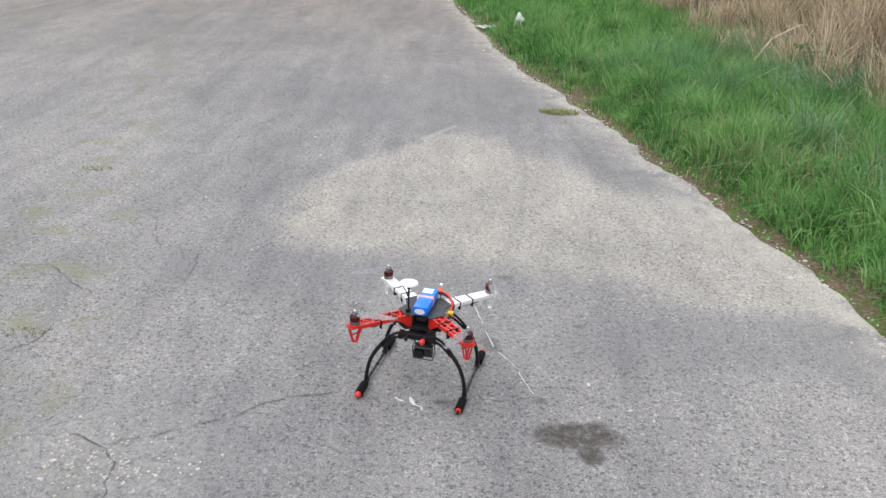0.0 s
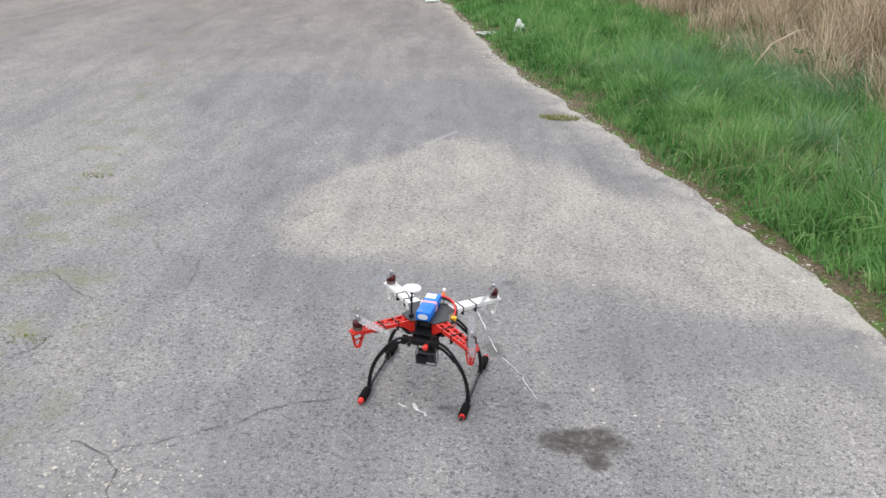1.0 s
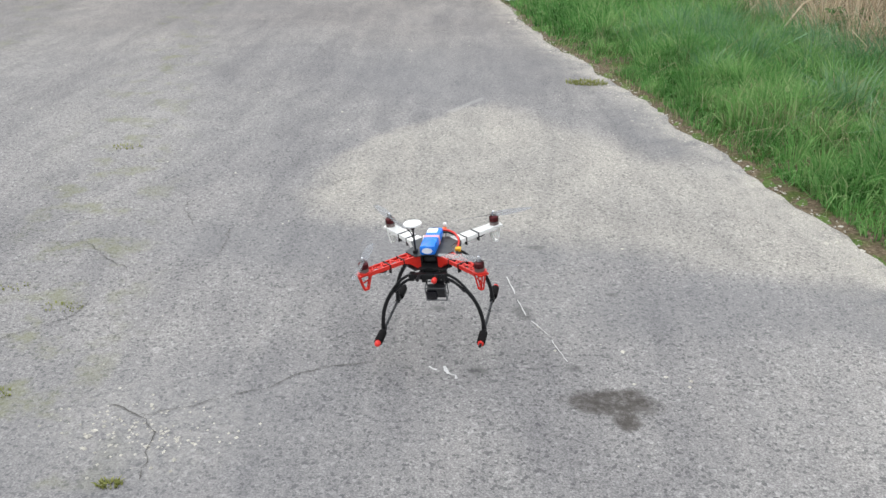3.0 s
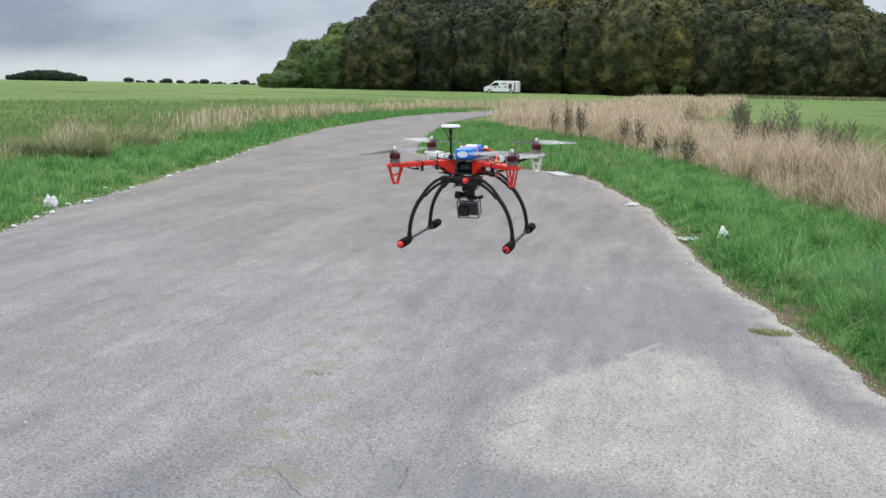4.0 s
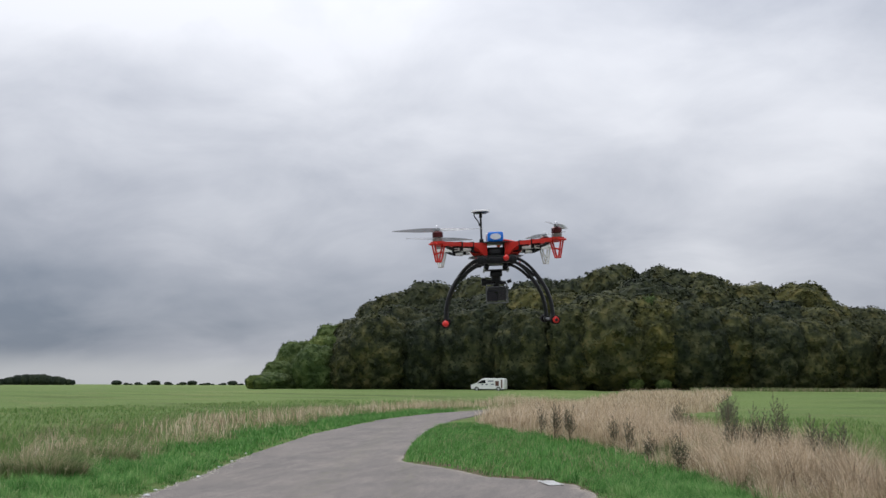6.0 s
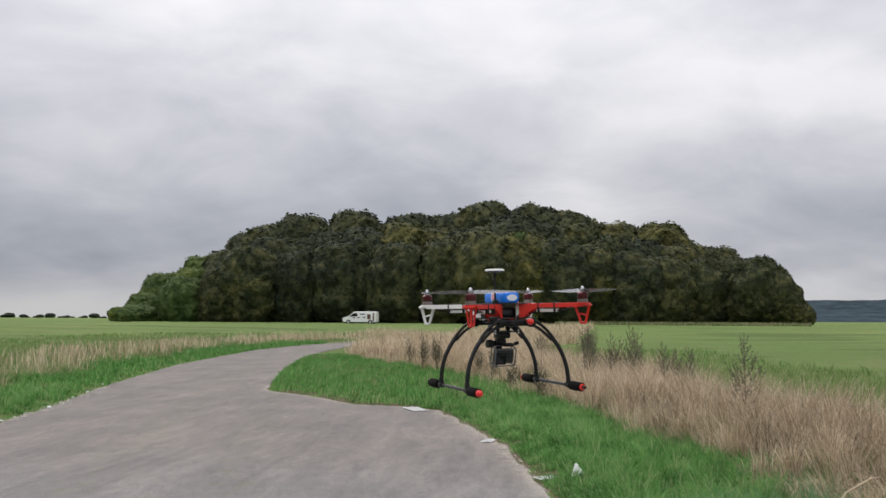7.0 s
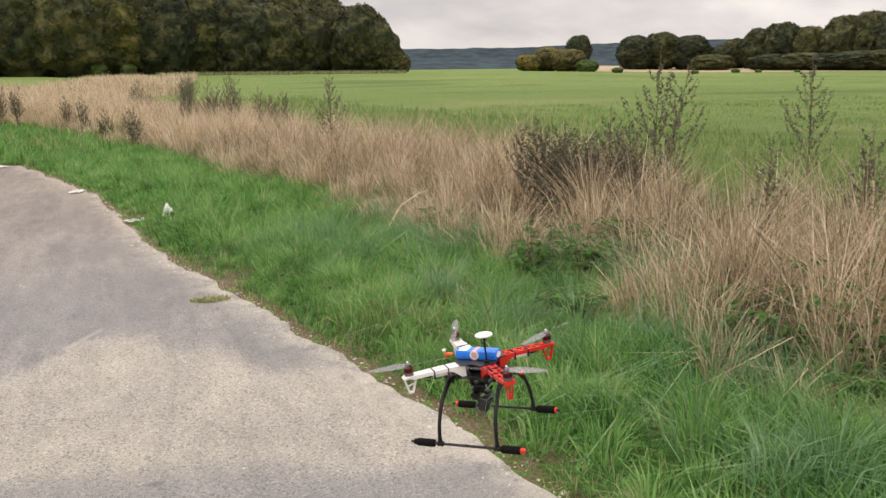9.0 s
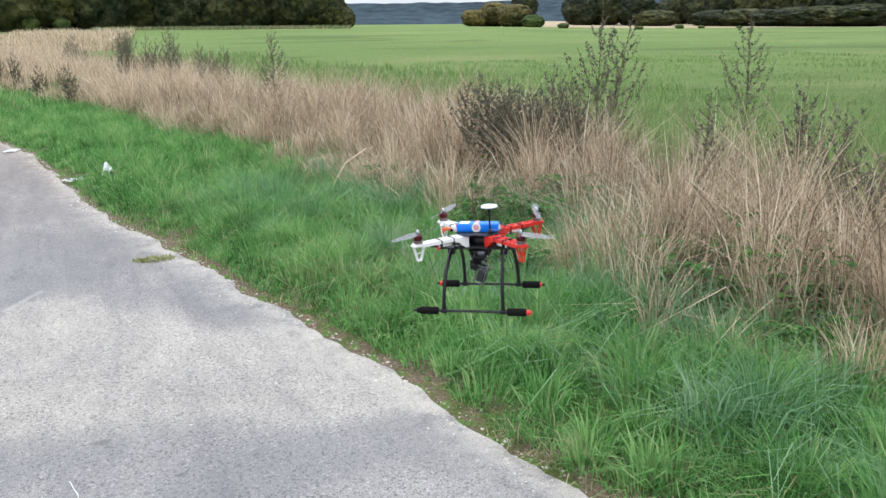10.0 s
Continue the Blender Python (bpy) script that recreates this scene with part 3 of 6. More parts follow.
def strip(name, path, width, mat, label, z=0.003, jag=0.4, seed=1):
    """A thin ragged line lying on the road."""
    rng = random.Random(seed)
    pts = []
    for (x0, y0), (x1, y1) in zip(path, path[1:]):
        m = max(2, int(math.hypot(x1 - x0, y1 - y0) / 0.02))
        pts += [(x0 + (x1 - x0) * k / m, y0 + (y1 - y0) * k / m) for k in range(m)]
    pts.append(path[-1])
    verts, faces = [], []
    for i, (x, y) in enumerate(pts):
        x2, y2 = pts[min(i + 1, len(pts) - 1)]
        x1, y1 = pts[max(i - 1, 0)]
        d = math.hypot(x2 - x1, y2 - y1) or 1
        nx, ny = -(y2 - y1) / d, (x2 - x1) / d
        j = rng.uniform(-1, 1) * jag * 0.02
        w = width * rng.uniform(0.25, 1.0)
        verts += [(x + nx * (j + w), y + ny * (j + w), z), (x + nx * (j - w), y + ny * (j - w), z)]
    for i in range(len(pts) - 1):
        faces.append((2 * i, 2 * i + 1, 2 * i + 3, 2 * i + 2))
    tagged(new(name, mesh_data(name, verts, faces, mat)), label, "road mark", kind="structure")


def build_marks():
    crack = "dark hairline crack in the asphalt"
    strip("crack", [(-0.85, 1.85), (-0.71, 1.91), (-0.64, 1.96), (-0.55, 2.0), (-0.48, 2.07), (-0.39, 2.12), (-0.3, 2.14)], 0.0016, M["crack"], crack, seed=2)
    strip("crack", [(-0.77, 1.6), (-0.79, 1.78), (-0.85, 1.85), (-0.95, 1.9)], 0.0018, M["crack"], crack, seed=3)
    strip("crack", [(-1.18, 3.39), (-1.19, 3.3), (-1.1, 3.12)], 0.0016, M["crack"], crack, seed=4)
    strip("crack", [(-0.95, 3.09), (-0.92, 2.93), (-0.93, 2.85)], 0.0018, M["crack"], crack, seed=5)
    rng = random.Random(21)
    for k, (x, y, n) in enumerate(((-0.62, 3.62, 7), (-2.6, 4.3, 9), (-1.9, 5.6, 8), (-3.6, 6.4, 10), (-0.9, 6.6, 7), (-2.4, 8.2, 10), (-1.2, 2.7, 5), (-1.45, 1.9, 6))):
        a, path = rng.uniform(1.1, 2.3), [(x, y)]
        for i in range(n):
            a += rng.gauss(0, 0.5)
            path.append((path[-1][0] + 0.11 * math.cos(a), path[-1][1] + 0.11 * math.sin(a)))
        strip("crack", path, 0.0017, M["crack"], crack, seed=20 + k)
    for k, (p, r) in enumerate((((0.12, 2.73), (0.145, 2.60)), ((0.15, 2.56), (0.175, 2.45)), ((0.19, 2.42), (0.235, 2.33)), ((0.245, 2.30), (0.28, 2.18)))):
        strip("chalk_line", [p, r], 0.0022, M["chalk"], "faint scratched white line on the asphalt", jag=0.1, seed=80 + k)
    strip("chalk_mark", [(-0.075, 2.135), (-0.055, 2.10), (-0.04, 2.07)], 0.007, M["chalk"], "short scuffed white mark on the asphalt", seed=9)
    strip("chalk_mark", [(-0.12, 2.13), (-0.10, 2.11)], 0.006, M["chalk"], "short scuffed white mark on the asphalt", seed=10)


# ---------------------------------------------------------------- grasses
def blade_mesh(name, x, y, z, h, w, lean, heading, mat, label, category, bend=1.0):
    """Many curved blades in one mesh: five points and three faces each."""
    n = len(x)
    rng = np.random.default_rng(len(name) * 7 + n)
    face = rng.uniform(0, 2 * math.pi, n)
    fx, fy = np.cos(face), np.sin(face)
    dx, dy = np.cos(heading), np.sin(heading)
    v = np.empty((n, 5, 3))
    for k, (s, ww) in enumerate(((0.0, 1.0), (0.0, -1.0), (0.55, 0.75), (0.55, -0.75), (1.0, 0.0))):
        out = lean * h * (s ** (1 + bend))
        up = h * s * np.sqrt(np.maximum(0.05, 1 - (lean * s) ** 2 * 0.6))
        v[:, k, 0] = x + dx * out + fx * w * ww
        v[:, k, 1] = y + dy * out + fy * w * ww
        v[:, k, 2] = z + up - (0.02 if s == 0 else 0)
    base = (np.arange(n) * 5)[:, None]
    tri = (base + np.array([[0, 1, 3, 0, 3, 2, 2, 3, 4]])).reshape(-1)
    me = bpy.data.meshes.new(name)
    me.vertices.add(n * 5)
    me.vertices.foreach_set("co", v.reshape(-1))
    me.loops.add(n * 9)
    me.loops.foreach_set("vertex_index", tri.astype(np.int32))
    me.polygons.add(n * 3)
    me.polygons.foreach_set("loop_start", np.arange(0, n * 9, 3, dtype=np.int32))
    me.update(calc_edges=True)
    me.materials.append(mat)
    return tagged(new(name, me), label, category, kind="stuff")


def clump_field(x, y, scale, seed):
    return np.array([noise.noise((a * scale, b * scale, seed)) for a, b in zip(x, y)])


def verge(name, edge, sign, y0, y1, width, count, hmin, hmax, w, mat, label, seed, lean=0.55, start=0.0, power=1.0, clump=2.3, sparse=0.2):
    """Grass on a strip beside an edge, combed into tufts."""
    rng = np.random.default_rng(seed)
    y = rng.uniform(y0, y1, count)
    wid = width(y) if callable(width) else width
    off = start + wid * rng.uniform(0, 1, count) ** power
    x = edge(y) + sign * off
    c = clump_field(x, y, clump, seed * 1.7)
    c2 = clump_field(x, y, clump * 0.33, seed * 3.1)
    keep = rng.uniform(-0.75, 0.55, count) < 1.6 * c + c2 + sparse
    x, y, off, c, c2 = x[keep], y[keep], off[keep], c[keep], c2[keep]
    n = len(x)
    h = rng.uniform(hmin, hmax, n) * np.maximum(0.35, 1 + 0.9 * c + 0.6 * c2) * (0.35 + 0.65 * smooth01((off - start + 0.03) / 0.4) if start < 0.3 else 1)
    head = c * 6 + c2 * 7 + rng.normal(0, 0.8, n)
    return blade_mesh(name, x, y, land(x, y), np.maximum(h, 0.02), w * rng.uniform(0.6, 1.3, n), lean * rng.uniform(0.3, 1.6, n), head, mat, label, "grass")


def tussocks(name, edge, sign, y0, y1, width, count, per, rad, hmin, hmax, w, mat, label, seed, spread=0.8, start=0.0, flow=0.0, mess=0.35):
    """Separate tufts whose blades fan out from a common root, each tuft with its own height and tilt."""
    rng = np.random.default_rng(seed)
    cy = rng.uniform(y0, y1, count)
    wid = width(cy) if callable(width) else width
    off = start + wid * rng.uniform(0, 1, count)
    cx = edge(cy) + sign * off
    hh = rng.uniform(hmin, hmax, count) * (0.45 + 0.55 * smooth01(off / 0.5))
    tilt, tdir = rng.uniform(0, 0.55, count), rng.uniform(0, 2 * math.pi, count)
    k = np.repeat(np.arange(count), per)
    n = len(k)
    a, d = rng.uniform(0, 2 * math.pi, n), np.sqrt(rng.uniform(0, 1, n))
    r = rad * rng.uniform(0.6, 1.4, count)[k]
    x, y = cx[k] + np.cos(a) * d * r, cy[k] + np.sin(a) * d * r
    vx = np.cos(a) * d * spread + np.cos(tdir[k]) * tilt[k] + flow
    vy = np.sin(a) * d * spread + np.sin(tdir[k]) * tilt[k]
    lean = np.minimum(1.25, np.hypot(vx, vy)) * rng.uniform(0.5, 1.3, n)
    h = hh[k] * rng.uniform(0.45, 1.08, n)
    return blade_mesh(name, x, y, land(x, y), np.maximum(h, 0.03), w * rng.uniform(0.6, 1.3, n), lean, np.arctan2(vy, vx) + rng.normal(0, mess, n), mat, label, "grass", rng.uniform(0.2, 2.2, n))


def dry_front(y):
    """Front of the dry stand, scalloped by its tufts."""
    y = np.asarray(y, float)
    far = np.clip(np.abs(y) / 16, 0.55, 1.6)
    return interp(DRY_FRONT, y) + far * (0.13 * np.sin(4.3 * y / far + 1) + 0.10 * np.sin(9.7 * y / far) + 0.07 * np.sin(17.3 * y / far + 2))


def dry_depth(y):
    return interp(DRY_DEPTH, y)


def build_grass():
    lush = "lush green verge grass in leaning tufts beside the track"
    gap = lambda y: np.maximum(0.4, dry_front(y) - right_edge(y) + 0.35)
    # the verge: dense short blades in mounds, with coarser and yellowing tufts between
    verge("verge_grass", right_edge, 1, 0.4, 7.0, gap, 95000, 0.07, 0.17, 0.0028, M["grass"], lush, 11, 1.0, clump=3.4, start=0.08, sparse=0.3)
    verge("verge_grass", right_edge, 1, 7.0, 16.0, gap, 48000, 0.07, 0.17, 0.0044, M["grass"], lush, 12, 0.9, clump=2.8, start=0.06, sparse=0.3)
    verge("verge_grass", right_edge, 1, 0.4, 7.0, gap, 9000, 0.12, 0.3, 0.0034, M["bluegrass"], "coarse blue-green grass tufts in the verge", 13, 1.1, start=0.5, clump=1.6, sparse=-0.3)
    verge("verge_grass", right_edge, 1, 0.4, 9.0, gap, 9000, 0.08, 0.24, 0.0028, M["mixed"], "yellowing grass blades in the verge", 33, 1.1, start=0.03, clump=2.2, sparse=-0.25, power=1.5)
    tussocks("green_tussock", right_edge, 1, 0.4, 7.0, gap, 330, 100, 0.085, 0.16, 0.33, 0.0036, M["tuftgrass"], lush, 54, 1.15, start=0.14)
    tussocks("green_tussock", right_edge, 1, 7.0, 16.0, gap, 330, 60, 0.10, 0.14, 0.30, 0.0052, M["tuftgrass"], lush, 55, 1.1, start=0.12)
    tussocks("green_tussock", right_edge, 1, 0.6, 7.5, gap, 60, 130, 0.09, 0.24, 0.42, 0.0032, M["bluegrass"], "coarse blue-green grass tufts in the verge", 56, 1.25, start=0.55)
    # the green tongue beyond the bay, between bay end, far road and dry grass
    rng = np.random.default_rng(31)
    n = 30000
    y = rng.uniform(14.5, 36, n)
    lo = right_edge(y) + 0.05
    hi = dry_front(y) + 0.5
    ok = hi > lo
    y, lo, hi = y[ok], lo[ok], hi[ok]
    x = lo + (hi - lo) * rng.uniform(0, 1, len(y))
    c = clump_field(x, y, 1.4, 5.0)
    blade_mesh("verge_grass", x, y, land(x, y), rng.uniform(0.08, 0.2, len(y)) * (1 + 0.6 * c), 0.007 * rng.uniform(0.6, 1.3, len(y)), 0.7 * rng.uniform(0.3, 1.4, len(y)), c * 5 + rng.normal(0, 1, len(y)), M["grass"], lush, "grass")
    verge("verge_grass", right_edge, 1, 15.0, 34.0, 5.0, 5000, 0.12, 0.24, 0.007, M["mixed"], "yellowing grass blades in the verge", 36, 0.8, clump=0.9, sparse=-0.2)
    verge("verge_grass", left_edge, -1, 3.0, 16.0, 2.4, 32000, 0.07, 0.2, 0.005, M["grass"], "green verge grass beside the track", 14, 0.8, start=0.05)
    verge("verge_grass", left_edge, -1, 16.0, 55.0, 2.2, 24000, 0.08, 0.2, 0.012, M["grass"], "green verge grass beside the track", 15, 0.6)
    tussocks("green_tussock", left_edge, -1, 6.0, 18.0, 2.2, 200, 45, 0.12, 0.14, 0.3, 0.006, M["tuftgrass"], "green verge grass beside the track", 59, 1.1, start=0.15)
    # the dry stand: standing stems, uneven tufts, lodged stems that lie across, green feet
    dry = "tall bleached dry grass standing between verge and field"
    verge("dry_grass", dry_front, 1, -1.0, 7.0, dry_depth, 10000, 0.25, 0.74, 0.0033, M["shaded_dry"], dry, 16, 0.62, power=0.9, clump=2.1, sparse=-0.5)
    verge("dry_grass", dry_front, 1, 7.0, 15.0, dry_depth, 11000, 0.25, 0.72, 0.0046, M["shaded_dry"], dry, 17, 0.6, clump=1.6, sparse=-0.45)
    verge("dry_grass", dry_front, 1, 15.0, 30.0, dry_depth, 18000, 0.3, 0.7, 0.0072, M["dry"], dry, 18, 0.5, clump=1.0, sparse=-0.3)
    verge("dry_grass", dry_front, 1, 30.0, 58.0, dry_depth, 22000, 0.4, 0.8, 0.016, M["dry"], dry, 19, 0.45, clump=0.45)
    verge("dry_grass", lambda y: interp(DRY_FRONT, 58.0) + (y - 58) * 0.05, 1, 58.0, 105.0, lambda y: 9 + (y - 58) * 0.08, 10000, 0.35, 0.7, 0.035, M["dry"], dry, 20, 0.35, clump=0.3)
    tussocks("dry_tussock", dry_front, 1, -1.0, 7.0, dry_depth, 130, 90, 0.10, 0.4, 1.05, 0.0033, M["dry"], dry, 51, 0.75, mess=1.2)
    tussocks("dry_tussock", dry_front, 1, 7.0, 15.0, dry_depth, 180, 70, 0.12, 0.38, 1.0, 0.0045, M["dry"], dry, 52, 0.7, mess=1.2)
    tussocks("dry_tussock", dry_front, 1, 15.0, 34.0, dry_depth, 380, 50, 0.2, 0.45, 0.92, 0.0068, M["dry"], dry, 53, 0.6, mess=1.1)
    tussocks("dry_tussock", dry_front, 1, 1.8, 12.0, lambda y: 0.7, 46, 90, 0.10, 0.45, 0.85, 0.0034, M["dry"], "dry tuft hanging out over the green verge", 60, 0.9, start=-0.1, flow=-0.35, mess=0.7)
    verge("lodged_stems", dry_front, 1, -1.0, 13.0, dry_depth, 5000, 0.4, 0.8, 0.0022, M["shaded_dry"], "fallen dry stems lying across the stand", 37, 1.35, clump=1.3, sparse=-0.1)
    tussocks("dead_stems", dry_front, 1, -1.0, 14.0, dry_depth, 520, 10, 0.2, 0.45, 1.0, 0.0028, M["weedstem"], "dark brown dead stems among the dry grass", 58, 0.8, mess=1.5)
    under = "half-dry undergrowth at the foot of the tall grass"
    verge("undergrowth", dry_front, 1, -1.0, 8.0, dry_depth, 22000, 0.08, 0.26, 0.0036, M["mixed"], under, 21, 1.0, clump=1.6)
    verge("undergrowth", dry_front, 1, 8.0, 24.0, dry_depth, 18000, 0.15, 0.42, 0.006, M["mixed"], under, 22, 0.8, clump=1.2)
    verge("undergrowth", dry_front, 1, -1.0, 9.0, lambda y: 1.0, 9000, 0.1, 0.42, 0.0034, M["bluegrass"], "grey-green grass at the foot of the dry stand", 34, 1.1, clump=1.5, start=-0.3, sparse=-0.05)
    # field side: green grass thinning out of the stand
    back = lambda y: dry_front(y) + dry_depth(y)
    verge("field_grass", back, 1, -2.0, 12.0, 6.0, 26000, 0.08, 0.32, 0.005, M["fieldgrass"], "rough field-edge grass, green turning to straw", 23, 0.7, start=-1.1, power=1.7)
    verge("field_grass", back, 1, 12.0, 45.0, 9.0, 20000, 0.08, 0.26, 0.013, M["fieldgrass"], "rough field-edge grass, green turning to straw", 24, 0.6, start=-0.8, power=1.7)
    verge("field_grass", back, 1, 0.0, 24.0, 2.6, 3500, 0.3, 0.65, 0.0034, M["mixed"], "straw-tipped stems straying into the field", 38, 0.6, start=-0.3, power=1.6, clump=0.8)
    verge("field_grass", lambda y: back(y) + 4, 1, -2.0, 30.0, 26.0, 36000, 0.05, 0.12, 0.008, M["fieldgrass"], "short field grass", 35, 0.6, clump=0.7)
    # a thin dry strip along the foot of the wood
    n = 5000
    az, d = np.radians(rng.uniform(3, 18.5, n)), rng.uniform(127, 131, n)
    x, y = d * np.sin(az), d * np.cos(az)
    blade_mesh("dry_grass", x, y, land(x, y), rng.uniform(0.25, 0.6, n), 0.05 * rng.uniform(0.6, 1.3, n), rng.uniform(0.1, 0.5, n), rng.uniform(0, 6.28, n), M["mixed"], "dry grass along the foot of the wood", "grass")
    # the same strips run on behind the camera
    verge("verge_grass", right_edge, 1, -14.0, 0.4, gap, 26000, 0.07, 0.2, 0.008, M["grass"], lush, 71, 0.9, clump=3.0, start=0.09)
    verge("verge_grass", left_edge, -1, -14.0, 3.0, 2.4, 16000, 0.07, 0.2, 0.008, M["grass"], "green verge grass beside the track", 73, 0.7)
    verge("dry_grass", dry_front, 1, -14.0, -1.0, dry_depth, 14000, 0.25, 0.8, 0.006, M["dry"], dry, 74, 0.48, clump=1.5, sparse=-0.2)
    verge("undergrowth", dry_front, 1, -14.0, -1.0, dry_depth, 12000, 0.12, 0.42, 0.008, M["mixed"], under, 76, 0.9, clump=1.8)
    verge("field_grass", back, 1, -14.0, -2.0, 8.0, 12000, 0.08, 0.3, 0.009, M["fieldgrass"], "rough field-edge grass, green turning to straw", 77, 0.6, start=-0.8, power=1.5)
    # meadow on the other side of the track
    left_meadow = "tussocky meadow grass with straw-coloured heads"
    far_l = lambda y: left_edge(y) - 1.7
    verge("meadow_grass", far_l, -1, 4.0, 20.0, 11.0, 32000, 0.08, 0.26, 0.008, M["fieldgrass"], left_meadow, 25, 0.8, power=1.3, clump=0.7)
    verge("meadow_grass", far_l, -1, 20.0, 75.0, 24.0, 28000, 0.1, 0.28, 0.022, M["fieldgrass"], left_meadow, 26, 0.7, power=1.3, clump=0.35)
    verge("meadow_grass", far_l, -1, 14.0, 75.0, 9.0, 8000, 0.15, 0.4, 0.014, M["mixed"], left_meadow, 29, 0.6, power=1.6, clump=0.3, sparse=-0.2)
    verge("meadow_grass", far_l, -1, -14.0, 4.0, 11.0, 16000, 0.1, 0.32, 0.011, M["fieldgrass"], left_meadow, 78, 0.7, power=1.3, clump=0.8)
    tussocks("meadow_tussock", lambda y: left_edge(y) - 1.2, -1, 8.0, 40.0, 7.0, 120, 60, 0.2, 0.2, 0.42, 0.009, M["mixed"], "straw-tipped tussock in the meadow", 57, 1.0)
    verge("dry_grass", far_l, -1, 11.0, 24.0, 3.0, 4500, 0.25, 0.62, 0.0042, M["dry"], "sparse dry grass along the far verge", 27, 0.6, clump=0.6, sparse=-0.2)
    verge("dry_grass", far_l, -1, 24.0, 80.0, 5.0, 6500, 0.3, 0.6, 0.014, M["dry"], "sparse dry grass along the far verge", 28, 0.4, clump=0.4, sparse=-0.1)


def tuft(name, x, y, r, count, h, mat, label, seed, w=0.003, lean=0.8):
    rng = np.random.default_rng(seed)
    a, d = rng.uniform(0, 2 * math.pi, count), r * np.sqrt(rng.uniform(0, 1, count))
    px, py = x + np.cos(a) * d * 1.6, y + np.sin(a) * d * 0.8
    z = np.where((px < right_edge(py)) & (px > left_edge(py)), 0.0, land(px, py))
    blade_mesh(name, px, py, z, h * rng.uniform(0.4, 1.1, count), w * rng.uniform(0.6, 1.3, count), lean * rng.uniform(0.4, 1.4, count), a + rng.normal(0, 0.5, count), mat, label, "grass")


def build_tufts():
    tuft("grass_island", 0.72, 5.62, 0.085, 300, 0.03, M["moss"], "small grass islet growing over the asphalt edge", 41)
    tuft("moss_tuft", -1.71, 4.07, 0.05, 60, 0.016, M["moss"], "small weed tuft in the asphalt seam", 42)
    tuft("moss_tuft", -1.31, 1.92, 0.05, 60, 0.014, M["moss"], "small weed tuft in the asphalt seam", 43)
    tuft("moss_tuft", -1.31, 2.42, 0.045, 40, 0.012, M["moss"], "small weed tuft in the asphalt seam", 44)
    tuft("moss_tuft", -1.54, 2.55, 0.045, 35, 0.012, M["moss"], "small weed tuft in the asphalt seam", 45)
    tuft("moss_tuft", -0.83, 1.58, 0.018, 90, 0.016, M["moss"], "yellow-green moss cushion on the asphalt", 48)
    tuft("tussock", -10.4, 13.7, 0.55, 1800, 0.5, M["mixed"], "dark brown-green tussock in the meadow", 46, 0.008, 0.9)
    tuft("tussock", -11.1, 16.5, 0.55, 1200, 0.42, M["mixed"], "dark brown-green tussock in the meadow", 47, 0.009, 0.9)


